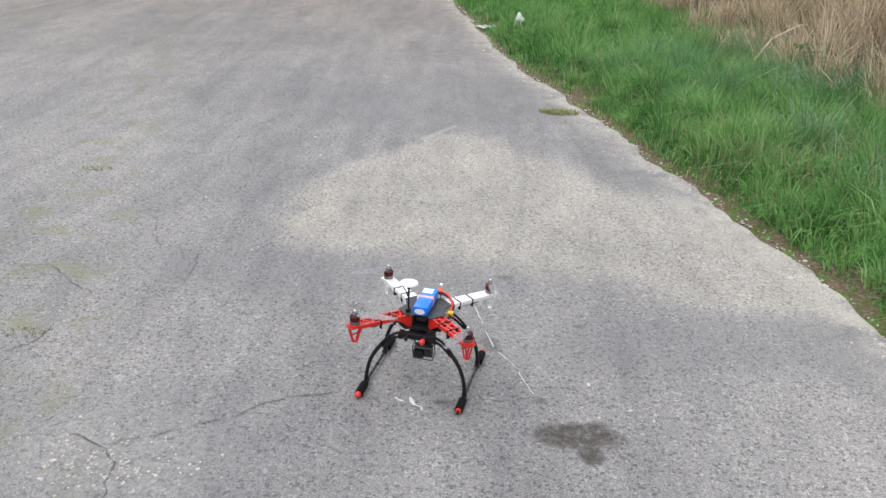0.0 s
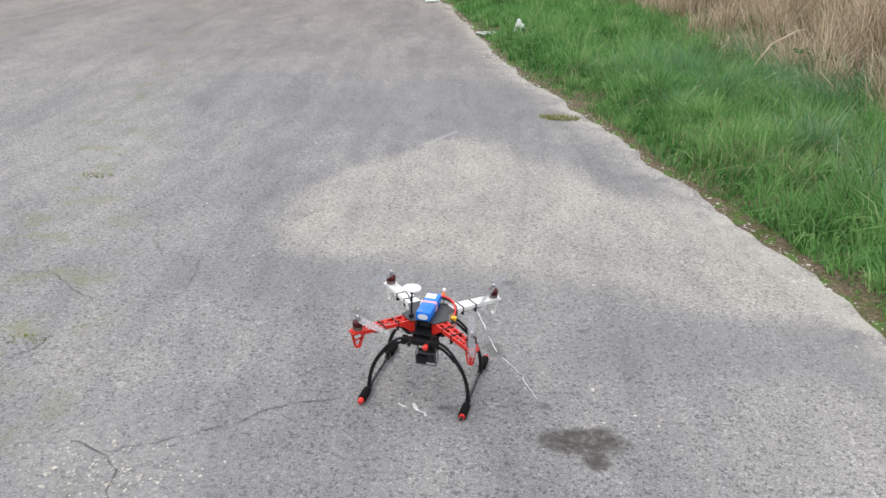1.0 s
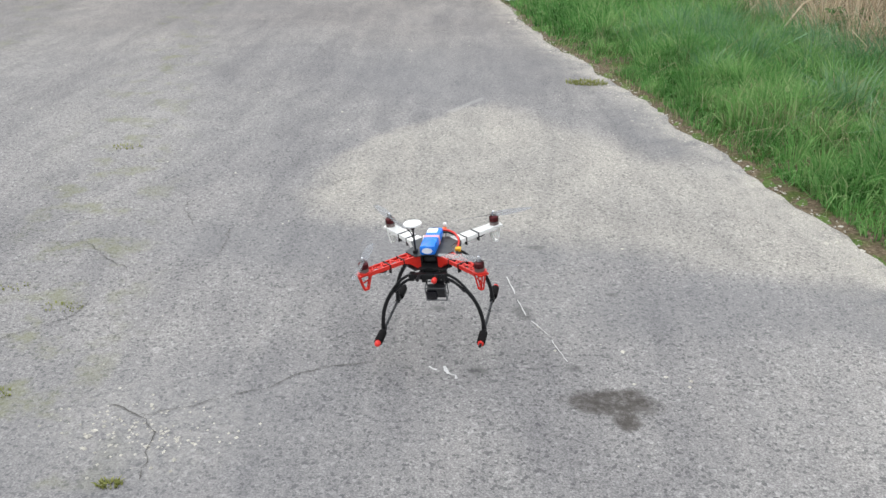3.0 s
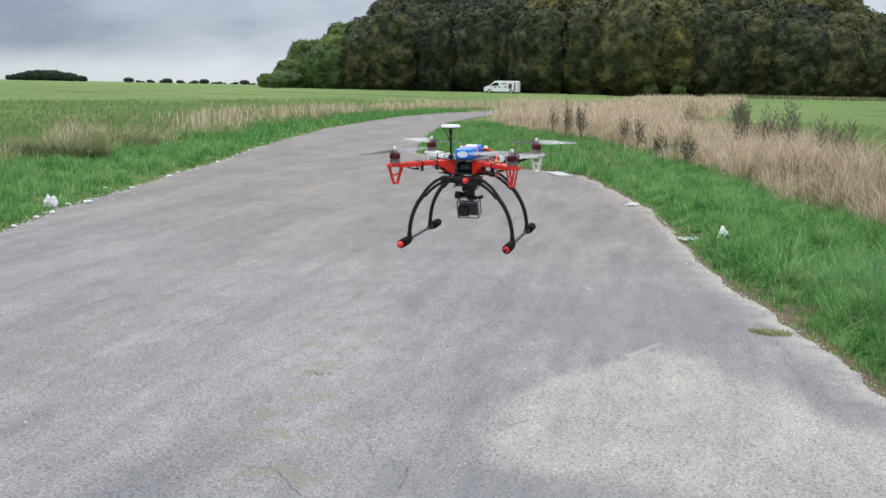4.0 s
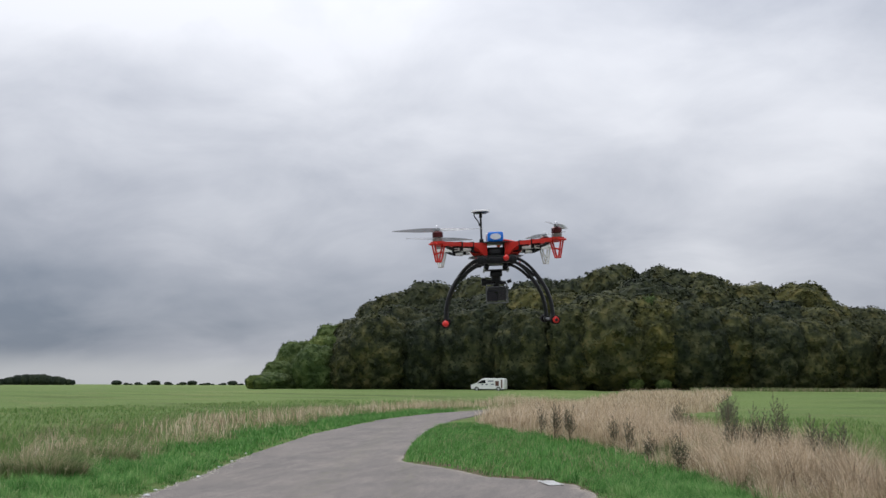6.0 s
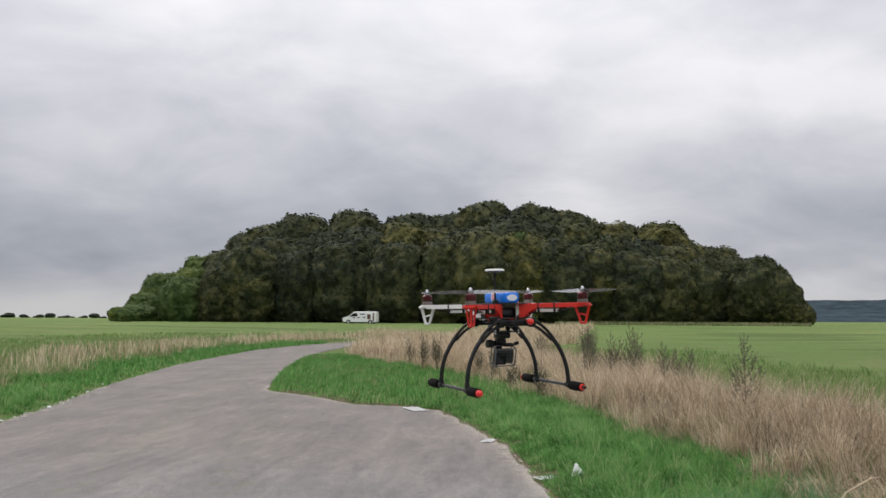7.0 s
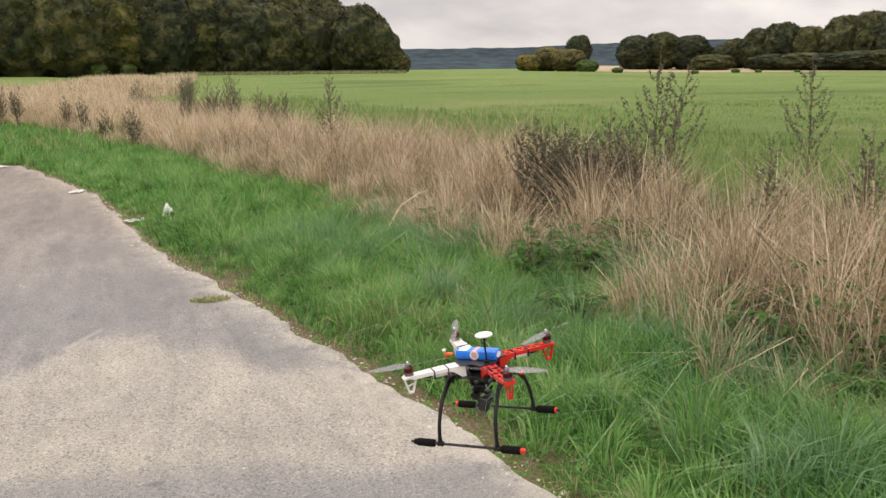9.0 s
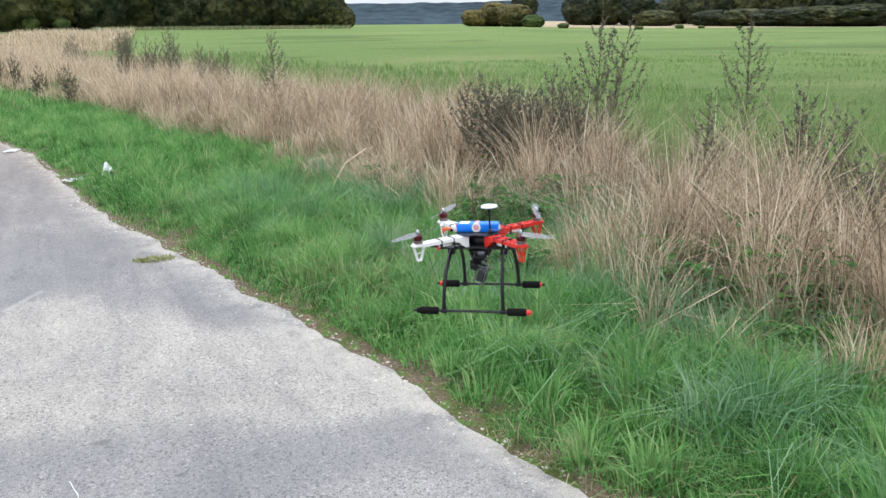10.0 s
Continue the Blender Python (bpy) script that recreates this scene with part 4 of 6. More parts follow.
# ---------------------------------------------------------------- tall weeds
def weed_plant(x, y, height, spread, seed, shoots=1, bushy=1.0, label="tall withered weed with seed-laden side shoots"):
    """A mugwort-like weed: stems, side shoots and many small withered leaves."""
    rng = random.Random(seed)
    t = thing("weed_plant", pose(x, y, float(land(x, y)) - 0.02), label, "weed", "tall weeds")
    stems, shoots_bm = bmesh.new(), bmesh.new()
    lv, lf = [], []

    def leaf(p, d, s):
        d = Vector(d).normalized()
        side = d.cross(Vector((rng.uniform(-1, 1), rng.uniform(-1, 1), rng.uniform(-1, 1)))).normalized() * s * 0.24
        b = len(lv)
        q = Vector(p) + d * s
        lv.extend([tuple(Vector(p)), tuple(Vector(p) + d * s * 0.5 + side), tuple(q), tuple(Vector(p) + d * s * 0.5 - side)])
        lf.append((b, b + 1, b + 2, b + 3))

    for k in range(shoots):
        a = rng.uniform(0, 6.28)
        off = rng.uniform(0.02, spread * 0.5) if k else 0
        base = Vector((math.cos(a) * off, math.sin(a) * off, 0))
        lean = Vector((math.cos(a) * 0.14, math.sin(a) * 0.14, 0)) if k else Vector((rng.uniform(-0.05, 0.05), rng.uniform(-0.05, 0.05), 0))
        h = height * (rng.uniform(0.62, 0.95) if k else 1.0)
        top = base + lean * h + Vector((0, 0, h))
        mid = base + lean * h * 0.3 + Vector((0, 0, h * 0.5))
        line = bez(base, mid, mid, top, 12)
        tube(stems, line, [0.008 * (1 - 0.8 * i / 12) for i in range(13)], 5)

        def along(s):
            i = min(11, int(s * 12))
            return line[i].lerp(line[i + 1], s * 12 - i)

        # ascending side shoots, longest below the middle, each set with small seeds
        n = int(20 * bushy)
        for i in range(n):
            s = 0.25 + 0.68 * i / n
            p = along(s)
            ang = i * 2.4 + rng.uniform(-0.6, 0.6)
            ln = spread * (1.12 - s) * rng.uniform(0.5, 1.25) + 0.04
            d = Vector((math.cos(ang), math.sin(ang), 0))
            m = p + (d + Vector((0, 0, rng.uniform(0.5, 0.9)))).normalized() * ln * 0.7
            e = m + (d * 0.55 + Vector((0, 0, rng.uniform(0.9, 1.5)))).normalized() * ln * 0.8
            tube(shoots_bm, [p, m, e], [0.0028, 0.002, 0.001], 4)
            for j in range(int(14 + ln * 95)):
                u = rng.uniform(0.12, 1) ** 0.8
                q = p.lerp(m, u * 2) if u < 0.5 else m.lerp(e, u * 2 - 1)
                leaf(q, (rng.uniform(-1, 1), rng.uniform(-1, 1), rng.uniform(-0.2, 1.4)), rng.uniform(0.014, 0.034))
        for j in range(int(60 * bushy)):
            s = rng.uniform(0.55, 1)
            leaf(along(s), (rng.uniform(-1, 1), rng.uniform(-1, 1), rng.uniform(-0.2, 1.2)), rng.uniform(0.012, 0.028))
        for j in range(int((34 if shoots < 5 else 18) * bushy)):
            leaf(along(rng.uniform(0.05, 0.7)) + Vector((rng.gauss(0, 0.06), rng.gauss(0, 0.06), 0)), (rng.uniform(-1, 1), rng.uniform(-1, 1), rng.uniform(-0.9, 0.3)), rng.uniform(0.03, 0.07))
    part("stem", stems, M["weedstem"], t)
    part("shoot_spray", shoots_bm, M["weedstem"], t)
    leaves = new("leaves", mesh_data("leaves", lv, lf, M["weed"]))
    leaves.parent = t
    return t


def leafy_plant(x, y, r, h, seed):
    """A low plant of broad divided leaves on arching stalks."""
    rng = random.Random(seed)
    t = thing("leafy_plant", pose(x, y, float(land(x, y)) - 0.01), "broad-leaved dark green plant among the verge grass", "plant", "verge plants")
    stalks = bmesh.new()
    lv, lf = [], []
    for k in range(26):
        a = k * 2.4 + rng.uniform(-0.3, 0.3)
        ln, up = r * rng.uniform(0.4, 1.0), h * rng.uniform(0.5, 1.0)
        d = Vector((math.cos(a), math.sin(a), 0))
        line = bez((0, 0, 0), d * ln * 0.2 + Vector((0, 0, up * 0.7)), d * ln * 0.7 + Vector((0, 0, up)), d * ln + Vector((0, 0, up * 0.82)), 6)
        tube(stalks, line, 0.0025, 4)
        for j in range(11):
            u = rng.uniform(0.45, 1.0)
            p = line[min(6, int(u * 6))]
            side = Vector((-d.y, d.x, 0)) * (1 if j % 2 else -1)
            w = (d * rng.uniform(0.2, 1) + side * rng.uniform(0.3, 1) + Vector((0, 0, rng.uniform(-0.3, 0.25)))).normalized()
            s = rng.uniform(0.035, 0.075)
            q = w.cross(Vector((0, 0, 1))).normalized() * s * 0.3
            b = len(lv)
            lv.extend(tuple(v) for v in (p, p + w * s * 0.45 + q, p + w * s + Vector((0, 0, -0.25 * s)), p + w * s * 0.45 - q))
            lf.append((b, b + 1, b + 2, b + 3))
    part("stalk", stalks, M["weedstem"], t)
    lo = new("foliage", mesh_data("foliage", lv, lf, M["broadleaf"]))
    lo.parent = t


def build_weeds():
    # place, height, spread, stems, bushiness
    spots = [
        (4.5, 6.17, 1.58, 0.42, 2, 1.5), (6.0, 5.97, 1.5, 0.4, 1, 1.5), (3.42, 6.15, 1.05, 0.3, 6, 1.2), (3.65, 6.1, 1.0, 0.3, 6, 1.2), (3.95, 6.0, 1.13, 0.3, 5, 1.2), (4.15, 6.25, 0.95, 0.28, 4, 1.0),
        (3.1, 12.0, 1.4, 0.34, 1, 1.5), (1.7, 19.6, 1.36, 0.26, 4, 1.0), (2.2, 19.8, 1.3, 0.26, 4, 1.0), (2.65, 19.4, 1.52, 0.28, 4, 1.0), (3.0, 17.6, 1.15, 0.24, 3, 1.0), (3.25, 16.5, 1.1, 0.24, 3, 1.0),
        (0.6, 16.7, 0.85, 0.12, 4, 0.6), (0.1, 18.9, 0.75, 0.12, 4, 0.5), (-0.35, 20.9, 0.95, 0.13, 4, 0.5), (-0.75, 22.4, 0.95, 0.13, 4, 0.5), (-2.0, 25.2, 1.15, 0.18, 6, 0.6), (-2.6, 26.4, 1.25, 0.18, 6, 0.6), (-3.2, 28.5, 1.2, 0.16, 5, 0.5),
        (1.0, 26.0, 1.3, 0.34, 4, 1.0), (2.4, 29.0, 1.35, 0.36, 4, 1.0), (3.2, 36.0, 1.4, 0.4, 4, 1.0),
        (4.5, 3.55, 0.95, 0.22, 2, 1.0), (4.0, 2.9, 0.8, 0.2, 2, 1.0), (5.2, 4.6, 1.0, 0.22, 2, 0.9), (4.7, 5.0, 0.9, 0.2, 1, 1.0),
    ]
    for i, (x, y, r, h) in enumerate(((2.5, 3.95, 0.2, 0.26), (3.05, 2.35, 0.24, 0.3), (2.75, 4.9, 0.24, 0.34), (3.35, 2.6, 0.26, 0.36), (2.95, 4.6, 0.26, 0.42), (3.6, 5.95, 0.3, 0.45), (3.05, 3.0, 0.36, 0.42), (3.3, 2.75, 0.4, 0.5), (3.2, 3.4, 0.34, 0.46), (3.55, 3.05, 0.4, 0.55), (3.5, 5.0, 0.34, 0.45), (3.0, 5.3, 0.3, 0.4), (2.75, 6.6, 0.28, 0.36))):
        leafy_plant(x, y, r, h, 300 + i)
    for i, (x, y, h, s, n, b) in enumerate(spots):
        weed_plant(x, y, h, s, 60 + i, n, b, "bushy clump of withered brown weeds in dry grass" if n > 2 else "tall withered weed with seed-laden side shoots")


# ---------------------------------------------------------------- trees
def crown_mesh(name, seed, height, radius, leaves, size, mat, low=0.0):
    """A crown of many leaf sprays over an uneven dome with boughs and hollows, dense inside."""
    rng = random.Random(seed)
    nr = np.random.default_rng(seed)
    verts, faces = [], []
    mid = height * (0.5 + low * 0.5)
    tall = height * (0.5 - low * 0.5)

    def billow(p, wide):
        """Round swellings with creases between them."""
        d = noise.voronoi(p)[0][0]
        return math.sqrt(max(0.0, 1 - (d / wide) ** 2))

    def shell(o, k):
        q = Vector((seed * 3.7, seed * 1.3, 0))
        r = 0.70 + 0.14 * noise.noise(o * 1.5 + q) + 0.17 * billow(o * 2.1 + q, 0.9) + 0.11 * billow(o * 5.0 + q, 0.85) + 0.09 * noise.noise(o * 10 + q)
        flat = math.hypot(o.x, o.y)
        wide = (flat ** 0.7 if flat > 1e-4 else 0) / max(flat, 1e-4)
        if o.z > 0:
            wide = 1.0 + (wide - 1.0) * 0.55
        return Vector((o.x * wide * radius * r * k, o.y * wide * radius * r * k, mid + o.z * tall * (0.35 + 0.65 * r) * k))

    bm = bmesh.new()
    bmesh.ops.create_icosphere(bm, subdivisions=4, radius=1)
    for v in bm.verts:
        verts.append(tuple(shell(v.co.normalized(), 0.93)))
    for f in bm.faces:
        faces.append(tuple(v.index for v in f.verts))
    bm.free()
    d = nr.normal(size=(leaves, 3))
    d[:, 2] += 0.15
    d /= np.linalg.norm(d, axis=1)[:, None]
    for i in range(leaves):
        o = Vector(d[i])
        p = shell(o, rng.uniform(0.915, 0.965))
        s = size * rng.uniform(0.55, 1.35)
        t1 = o.cross(Vector((rng.uniform(-1, 1), rng.uniform(-1, 1), rng.uniform(-1, 1))))
        if t1.length < 0.05:
            continue
        t1.normalize()
        t2 = (o.cross(t1) + o * rng.uniform(-1.0, 1.0)).normalized()
        b = len(verts)
        dn = -0.25 * s
        verts += [tuple(p - t1 * s * 0.55), tuple(p + t2 * s * 0.35), tuple(p + t1 * s * 0.55 + Vector((0, 0, dn))), tuple(p - t2 * s * 0.4 + Vector((0, 0, dn)))]
        faces.append((b, b + 1, b + 2, b + 3))
    # the topmost leaf stands at the full height
    top = max(v[2] for v in verts)
    verts = [(x, y, z * height / top if z > 0 else z) for x, y, z in verts]
    return mesh_data(name, verts, faces, mat)


def trunk_bm(seed, height, radius, r0):
    rng = random.Random(seed)
    bm = bmesh.new()
    tube(bm, [(0, 0, -0.4), (0.1, 0, height * 0.2), (0.15, 0.1, height * 0.45), (0.1, 0.1, height * 0.75)], [r0 * 1.25, r0, r0 * 0.75, r0 * 0.3], 8)
    for k in range(7):
        a = k * 2.4
        z = height * (0.16 + 0.07 * k)
        e = (math.cos(a) * radius * 0.6, math.sin(a) * radius * 0.6, z + height * rng.uniform(0.12, 0.22))
        tube(bm, [(0.1, 0.05, z), (e[0] * 0.5, e[1] * 0.5, z + (e[2] - z) * 0.4), e], [r0 * 0.4, r0 * 0.26, r0 * 0.1], 5)
    return bm


TREES = {}


def tree_kind(key, mat, height, radius, leaves, size, seed, low=0.0):
    t = thing("tree", pose(0, 0, 0), "", "tree")
    part("trunk", trunk_bm(seed, height, radius, 0.035 * radius + 0.12), M["bark"], t)
    crown = new("crown", crown_mesh("crown", seed, height, radius, leaves, size, mat, low))
    crown.parent = t
    TREES[key] = t
    return t


def plant_tree(key, used, x, y, s, sz, turn, label, category="tree", group="", sink=0.0):
    src = TREES[key]
    m = pose(x, y, float(land(x, y)) - sink, 0, 0, turn)
    ob = src if key not in used else copy_thing(src, m)
    used.add(key)
    ob.matrix_basis = m @ Matrix.Diagonal((s, s, sz, 1))
    tagged(ob, label, category, group)
    return ob


def build_trees():
    for i in range(3):
        tree_kind("dark%d" % i, M["leaf_dark"], 18, 7.5, 6000, 0.5, 200 + i, 0.0)
    for i in range(2):
        tree_kind("olive%d" % i, M["leaf_olive"], 18, 7.5, 6000, 0.5, 210 + i, 0.0)
    tree_kind("green0", M["leaf_green"], 14, 6.0, 3600, 0.42, 220, 0.02)
    tree_kind("rust0", M["leaf_rust"], 5, 4.0, 1600, 0.4, 230, -0.02)
    tree_kind("bush0", M["leaf_green"], 4, 3.0, 1200, 0.4, 231, -0.02)
    tree_kind("far0", M["leaf_far"], 12, 6.5, 1200, 1.0, 240, -0.02)
    used = set()
    rng = random.Random(5)
    # crown line of the wood: bearing in degrees (right positive), height in metres
    line = [(-24.0, 1.5), (-23.3, 5.2), (-22.5, 8.0), (-20.5, 11.0), (-18.4, 12.6), (-17.7, 15.0), (-16.2, 16.4), (-14.0, 17.0), (-12.9, 18.2), (-11.4, 18.4), (-10.3, 20.0), (-8.5, 20.6), (-6.9, 19.5), (-6.0, 18.7), (-4.9, 19.5), (-2.7, 19.9), (0.3, 20.4), (1.4, 21.2), (2.5, 20.9), (4.4, 19.1), (5.8, 19.0), (7.3, 16.8), (9.5, 16.6), (11.3, 14.5), (13.4, 14.2), (14.5, 12.0), (15.7, 11.2), (16.75, 9.4), (17.3, 5.6), (18.3, 4.2)]
    bx = [p[0] for p in line]
    for row, (dist, step, gain) in enumerate(((141, 2.4, 0.82), (150, 2.6, 0.93), (162, 2.9, 1.04))):
        b = -23.6 + row * 0.8
        while b < 16.6 - row * 0.9:
            bb = b + rng.uniform(-0.5, 0.5)
            edge = 1 - ((bb + 2.8) / 21) ** 2
            d = dist + (12 if row == 0 else 6) * (1 - max(0, edge)) + rng.uniform(-2, 2)
            h = float(np.interp(bb, bx, [p[1] for p in line])) * gain * d / 150 * rng.uniform(0.92, 1.06)
            x, y = d * math.sin(radians(bb)), d * math.cos(radians(bb))
            if bb < -19.2:
                key = "green0"
            elif bb > 15:
                key = "olive1"
            elif rng.random() < 0.3:
                key = "olive%d" % rng.randint(0, 1)
            else:
                key = "dark%d" % rng.randint(0, 2)
            src_h = 14 if key == "green0" else 18
            sz = (h + 1.6 - 0.8) / src_h
            s = max(0.6, min(1.15, sz)) * rng.uniform(0.95, 1.15)
            name = {"g": "light green tree at the end of the wood", "o": "olive-green beech turning autumnal in the wood", "d": "dark green beech in the dense wood"}[key[0]]
            plant_tree(key, used, x, y, s, sz, rng.uniform(0, 360), name, "tree", "trees of the wood", 1.6)
            b += step
    # a bright young tree breaking the dark face, and bushes at the foot of the wood
    plant_tree("green0", used, 139 * math.sin(radians(0.6)), 139 * math.cos(radians(0.6)), 0.42, 1.08, 40, "fresh green tree among dark beeches", "tree", "trees of the wood", 0.2)
    for az, d, s in ((-0.5, 136, 0.62), (1.4, 136, 0.45), (-24.6, 142, 0.6), (-24.2, 139, 0.5)):
        plant_tree("bush0", used, d * math.sin(radians(az)), d * math.cos(radians(az)), s, s, az * 37, "round green bush at the foot of the wood", "bush", "bushes by the wood", 0.1)
    for az, s, h in ((15.6, 0.6, 0.62), (16.3, 0.55, 0.54), (16.95, 0.42, 0.44), (17.5, 0.34, 0.28), (18.1, 0.26, 0.2)):
        plant_tree("olive1", used, 143 * math.sin(radians(az)), 143 * math.cos(radians(az)), s, h, az * 61, "low olive-green tree at the end of the wood", "tree", "trees of the wood", 0.3)
    # shrubs and trees along the far side of the field
    for az, d, s, h, key in ((26.3, 215, 0.9, 0.85, "rust0"), (27.6, 220, 1.2, 1.25, "rust0"), (28.8, 216, 1.2, 1.15, "rust0"), (30.0, 212, 1.0, 0.8, "bush0"), (29.4, 232, 0.5, 0.62, "dark0"), (27.0, 226, 1.1, 1.1, "bush0"),
                             (33.0, 250, 0.8, 0.66, "dark1"), (34.6, 252, 0.85, 0.72, "dark2"), (36.2, 250, 0.8, 0.66, "dark0"), (40.2, 258, 0.7, 0.78, "dark1"), (41.6, 255, 0.85, 0.86, "dark2"), (43.0, 252, 0.7, 0.78, "olive0"),
                             (44.8, 248, 0.8, 0.92, "olive1"), (46.4, 246, 0.8, 0.98, "olive0"), (47.8, 240, 0.8, 0.9, "dark1"), (49.6, 238, 0.8, 0.85, "dark2"), (38.2, 262, 0.5, 0.5, "dark0"), (51.5, 236, 0.8, 0.85, "dark0"),
                             (41.0, 240, 0.42, 0.3, "dark0"), (42.6, 238, 0.5, 0.32, "olive0"), (44.2, 236, 0.5, 0.3, "dark2"), (45.9, 234, 0.55, 0.34, "dark1"), (47.4, 232, 0.55, 0.34, "olive1"), (49.0, 231, 0.55, 0.36, "dark0"), (37.6, 244, 0.4, 0.32, "olive0"), (36.9, 262, 0.6, 0.55, "dark2"), (38.9, 264, 0.6, 0.62, "dark1"), (33.8, 262, 0.8, 0.62, "olive1"), (45.6, 256, 0.85, 0.95, "dark0"), (48.6, 250, 0.85, 0.95, "dark2"), (40.9, 262, 0.8, 0.8, "dark0")):
        label = {"r": "rounded bush with rusty autumn leaves", "b": "green bush along the field's far edge", "d": "dark tree along the field's far edge", "o": "yellowing tree along the field's far edge"}[key[0]]
        plant_tree(key, used, d * math.sin(radians(az)), d * math.cos(radians(az)), s * (2.1 if h < 0.4 else 1.0), h * (0.98 if key[0] in "rb" else 0.85), az * 53, label, "bush" if key[0] in "rb" else "tree", "field edge planting", 0.2)
    for az, d, s in ((31.9, 190, 0.45), (39.0, 205, 0.35), (40.3, 207, 0.28), (36.6, 180, 0.3), (42.5, 205, 0.25)):
        plant_tree("bush0", used, d * math.sin(radians(az)), d * math.cos(radians(az)), s, s * 0.7, az * 31, "small low bush standing in the field", "bush", "field bushes", 0.1)
    # clump and hedge on the far skyline
    for i in range(16):
        az = -39.4 + i * 0.27 + rng.uniform(-0.08, 0.08)
        s = 0.38 + 0.5 * math.sin(math.pi * (i + 0.5) / 16) + rng.uniform(-0.06, 0.06)
        plant_tree("far0", used, 700 * math.sin(radians(az)), 700 * math.cos(radians(az)), s * 0.9, s * 0.75, i * 71, "distant dark tree in a clump on the skyline", "tree", "skyline clump", 0.2)
    for i in range(26):
        az = -33 + i * 0.33 + rng.uniform(-0.15, 0.15)
        s = rng.uniform(0.15, 0.36) if i % 7 else 0.5
        plant_tree("far0", used, 900 * math.sin(radians(az)), 900 * math.cos(radians(az)), s * 1.7, s * 0.8, i * 47, "distant hedge tree on the skyline", "tree", "skyline hedge", 0.2)


def build_hills():
    """Wooded ridges beyond the fields, distance haze put into their colour."""
    def ridge(name, d, az0, az1, profile, seed, label):
        verts, faces = [], []
        n = 160
        for i in range(n + 1):
            az = az0 + (az1 - az0) * i / n
            h = float(np.interp(az, [p[0] for p in profile], [p[1] for p in profile])) + 3.0 * noise.noise((i * 0.35, seed, 0)) + 1.5 * noise.noise((i * 1.3, seed, 4))
            s, c = math.sin(radians(az)), math.cos(radians(az))
            for dd, z in ((d - 260, -6), (d - 120, h * 0.62), (d, h), (d + 200, -6)):
                verts.append((dd * s, dd * c, z))
        for i in range(n):
            for k in range(3):
                a = i * 4 + k
                faces.append((a, a + 1, a + 5, a + 4))
        tagged(new(name, mesh_data(name, verts, faces, M["hill"], True)), label, "hill", kind="structure")
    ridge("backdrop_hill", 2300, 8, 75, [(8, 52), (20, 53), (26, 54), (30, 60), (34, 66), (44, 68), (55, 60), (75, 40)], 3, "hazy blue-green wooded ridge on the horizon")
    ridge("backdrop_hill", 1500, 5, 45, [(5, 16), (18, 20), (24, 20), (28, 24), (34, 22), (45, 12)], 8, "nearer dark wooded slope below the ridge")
    # pale stubble field beyond the green one
    verts, faces = [], []
    for i in range(25):
        az = radians(30.5 + i * 1.4)
        for d in (222, 300):
            verts.append((d * math.sin(az), d * math.cos(az), float(land(d * math.sin(az), d * math.cos(az))) + (0.05 if d < 250 else 1.6)))
    for i in range(24):
        faces.append((2 * i, 2 * i + 2, 2 * i + 3, 2 * i + 1))
    tagged(new("stubble_field", mesh_data("stubble_field", verts, faces, M["stubble"])), "pale straw stubble field beyond the green", "field", kind="structure")


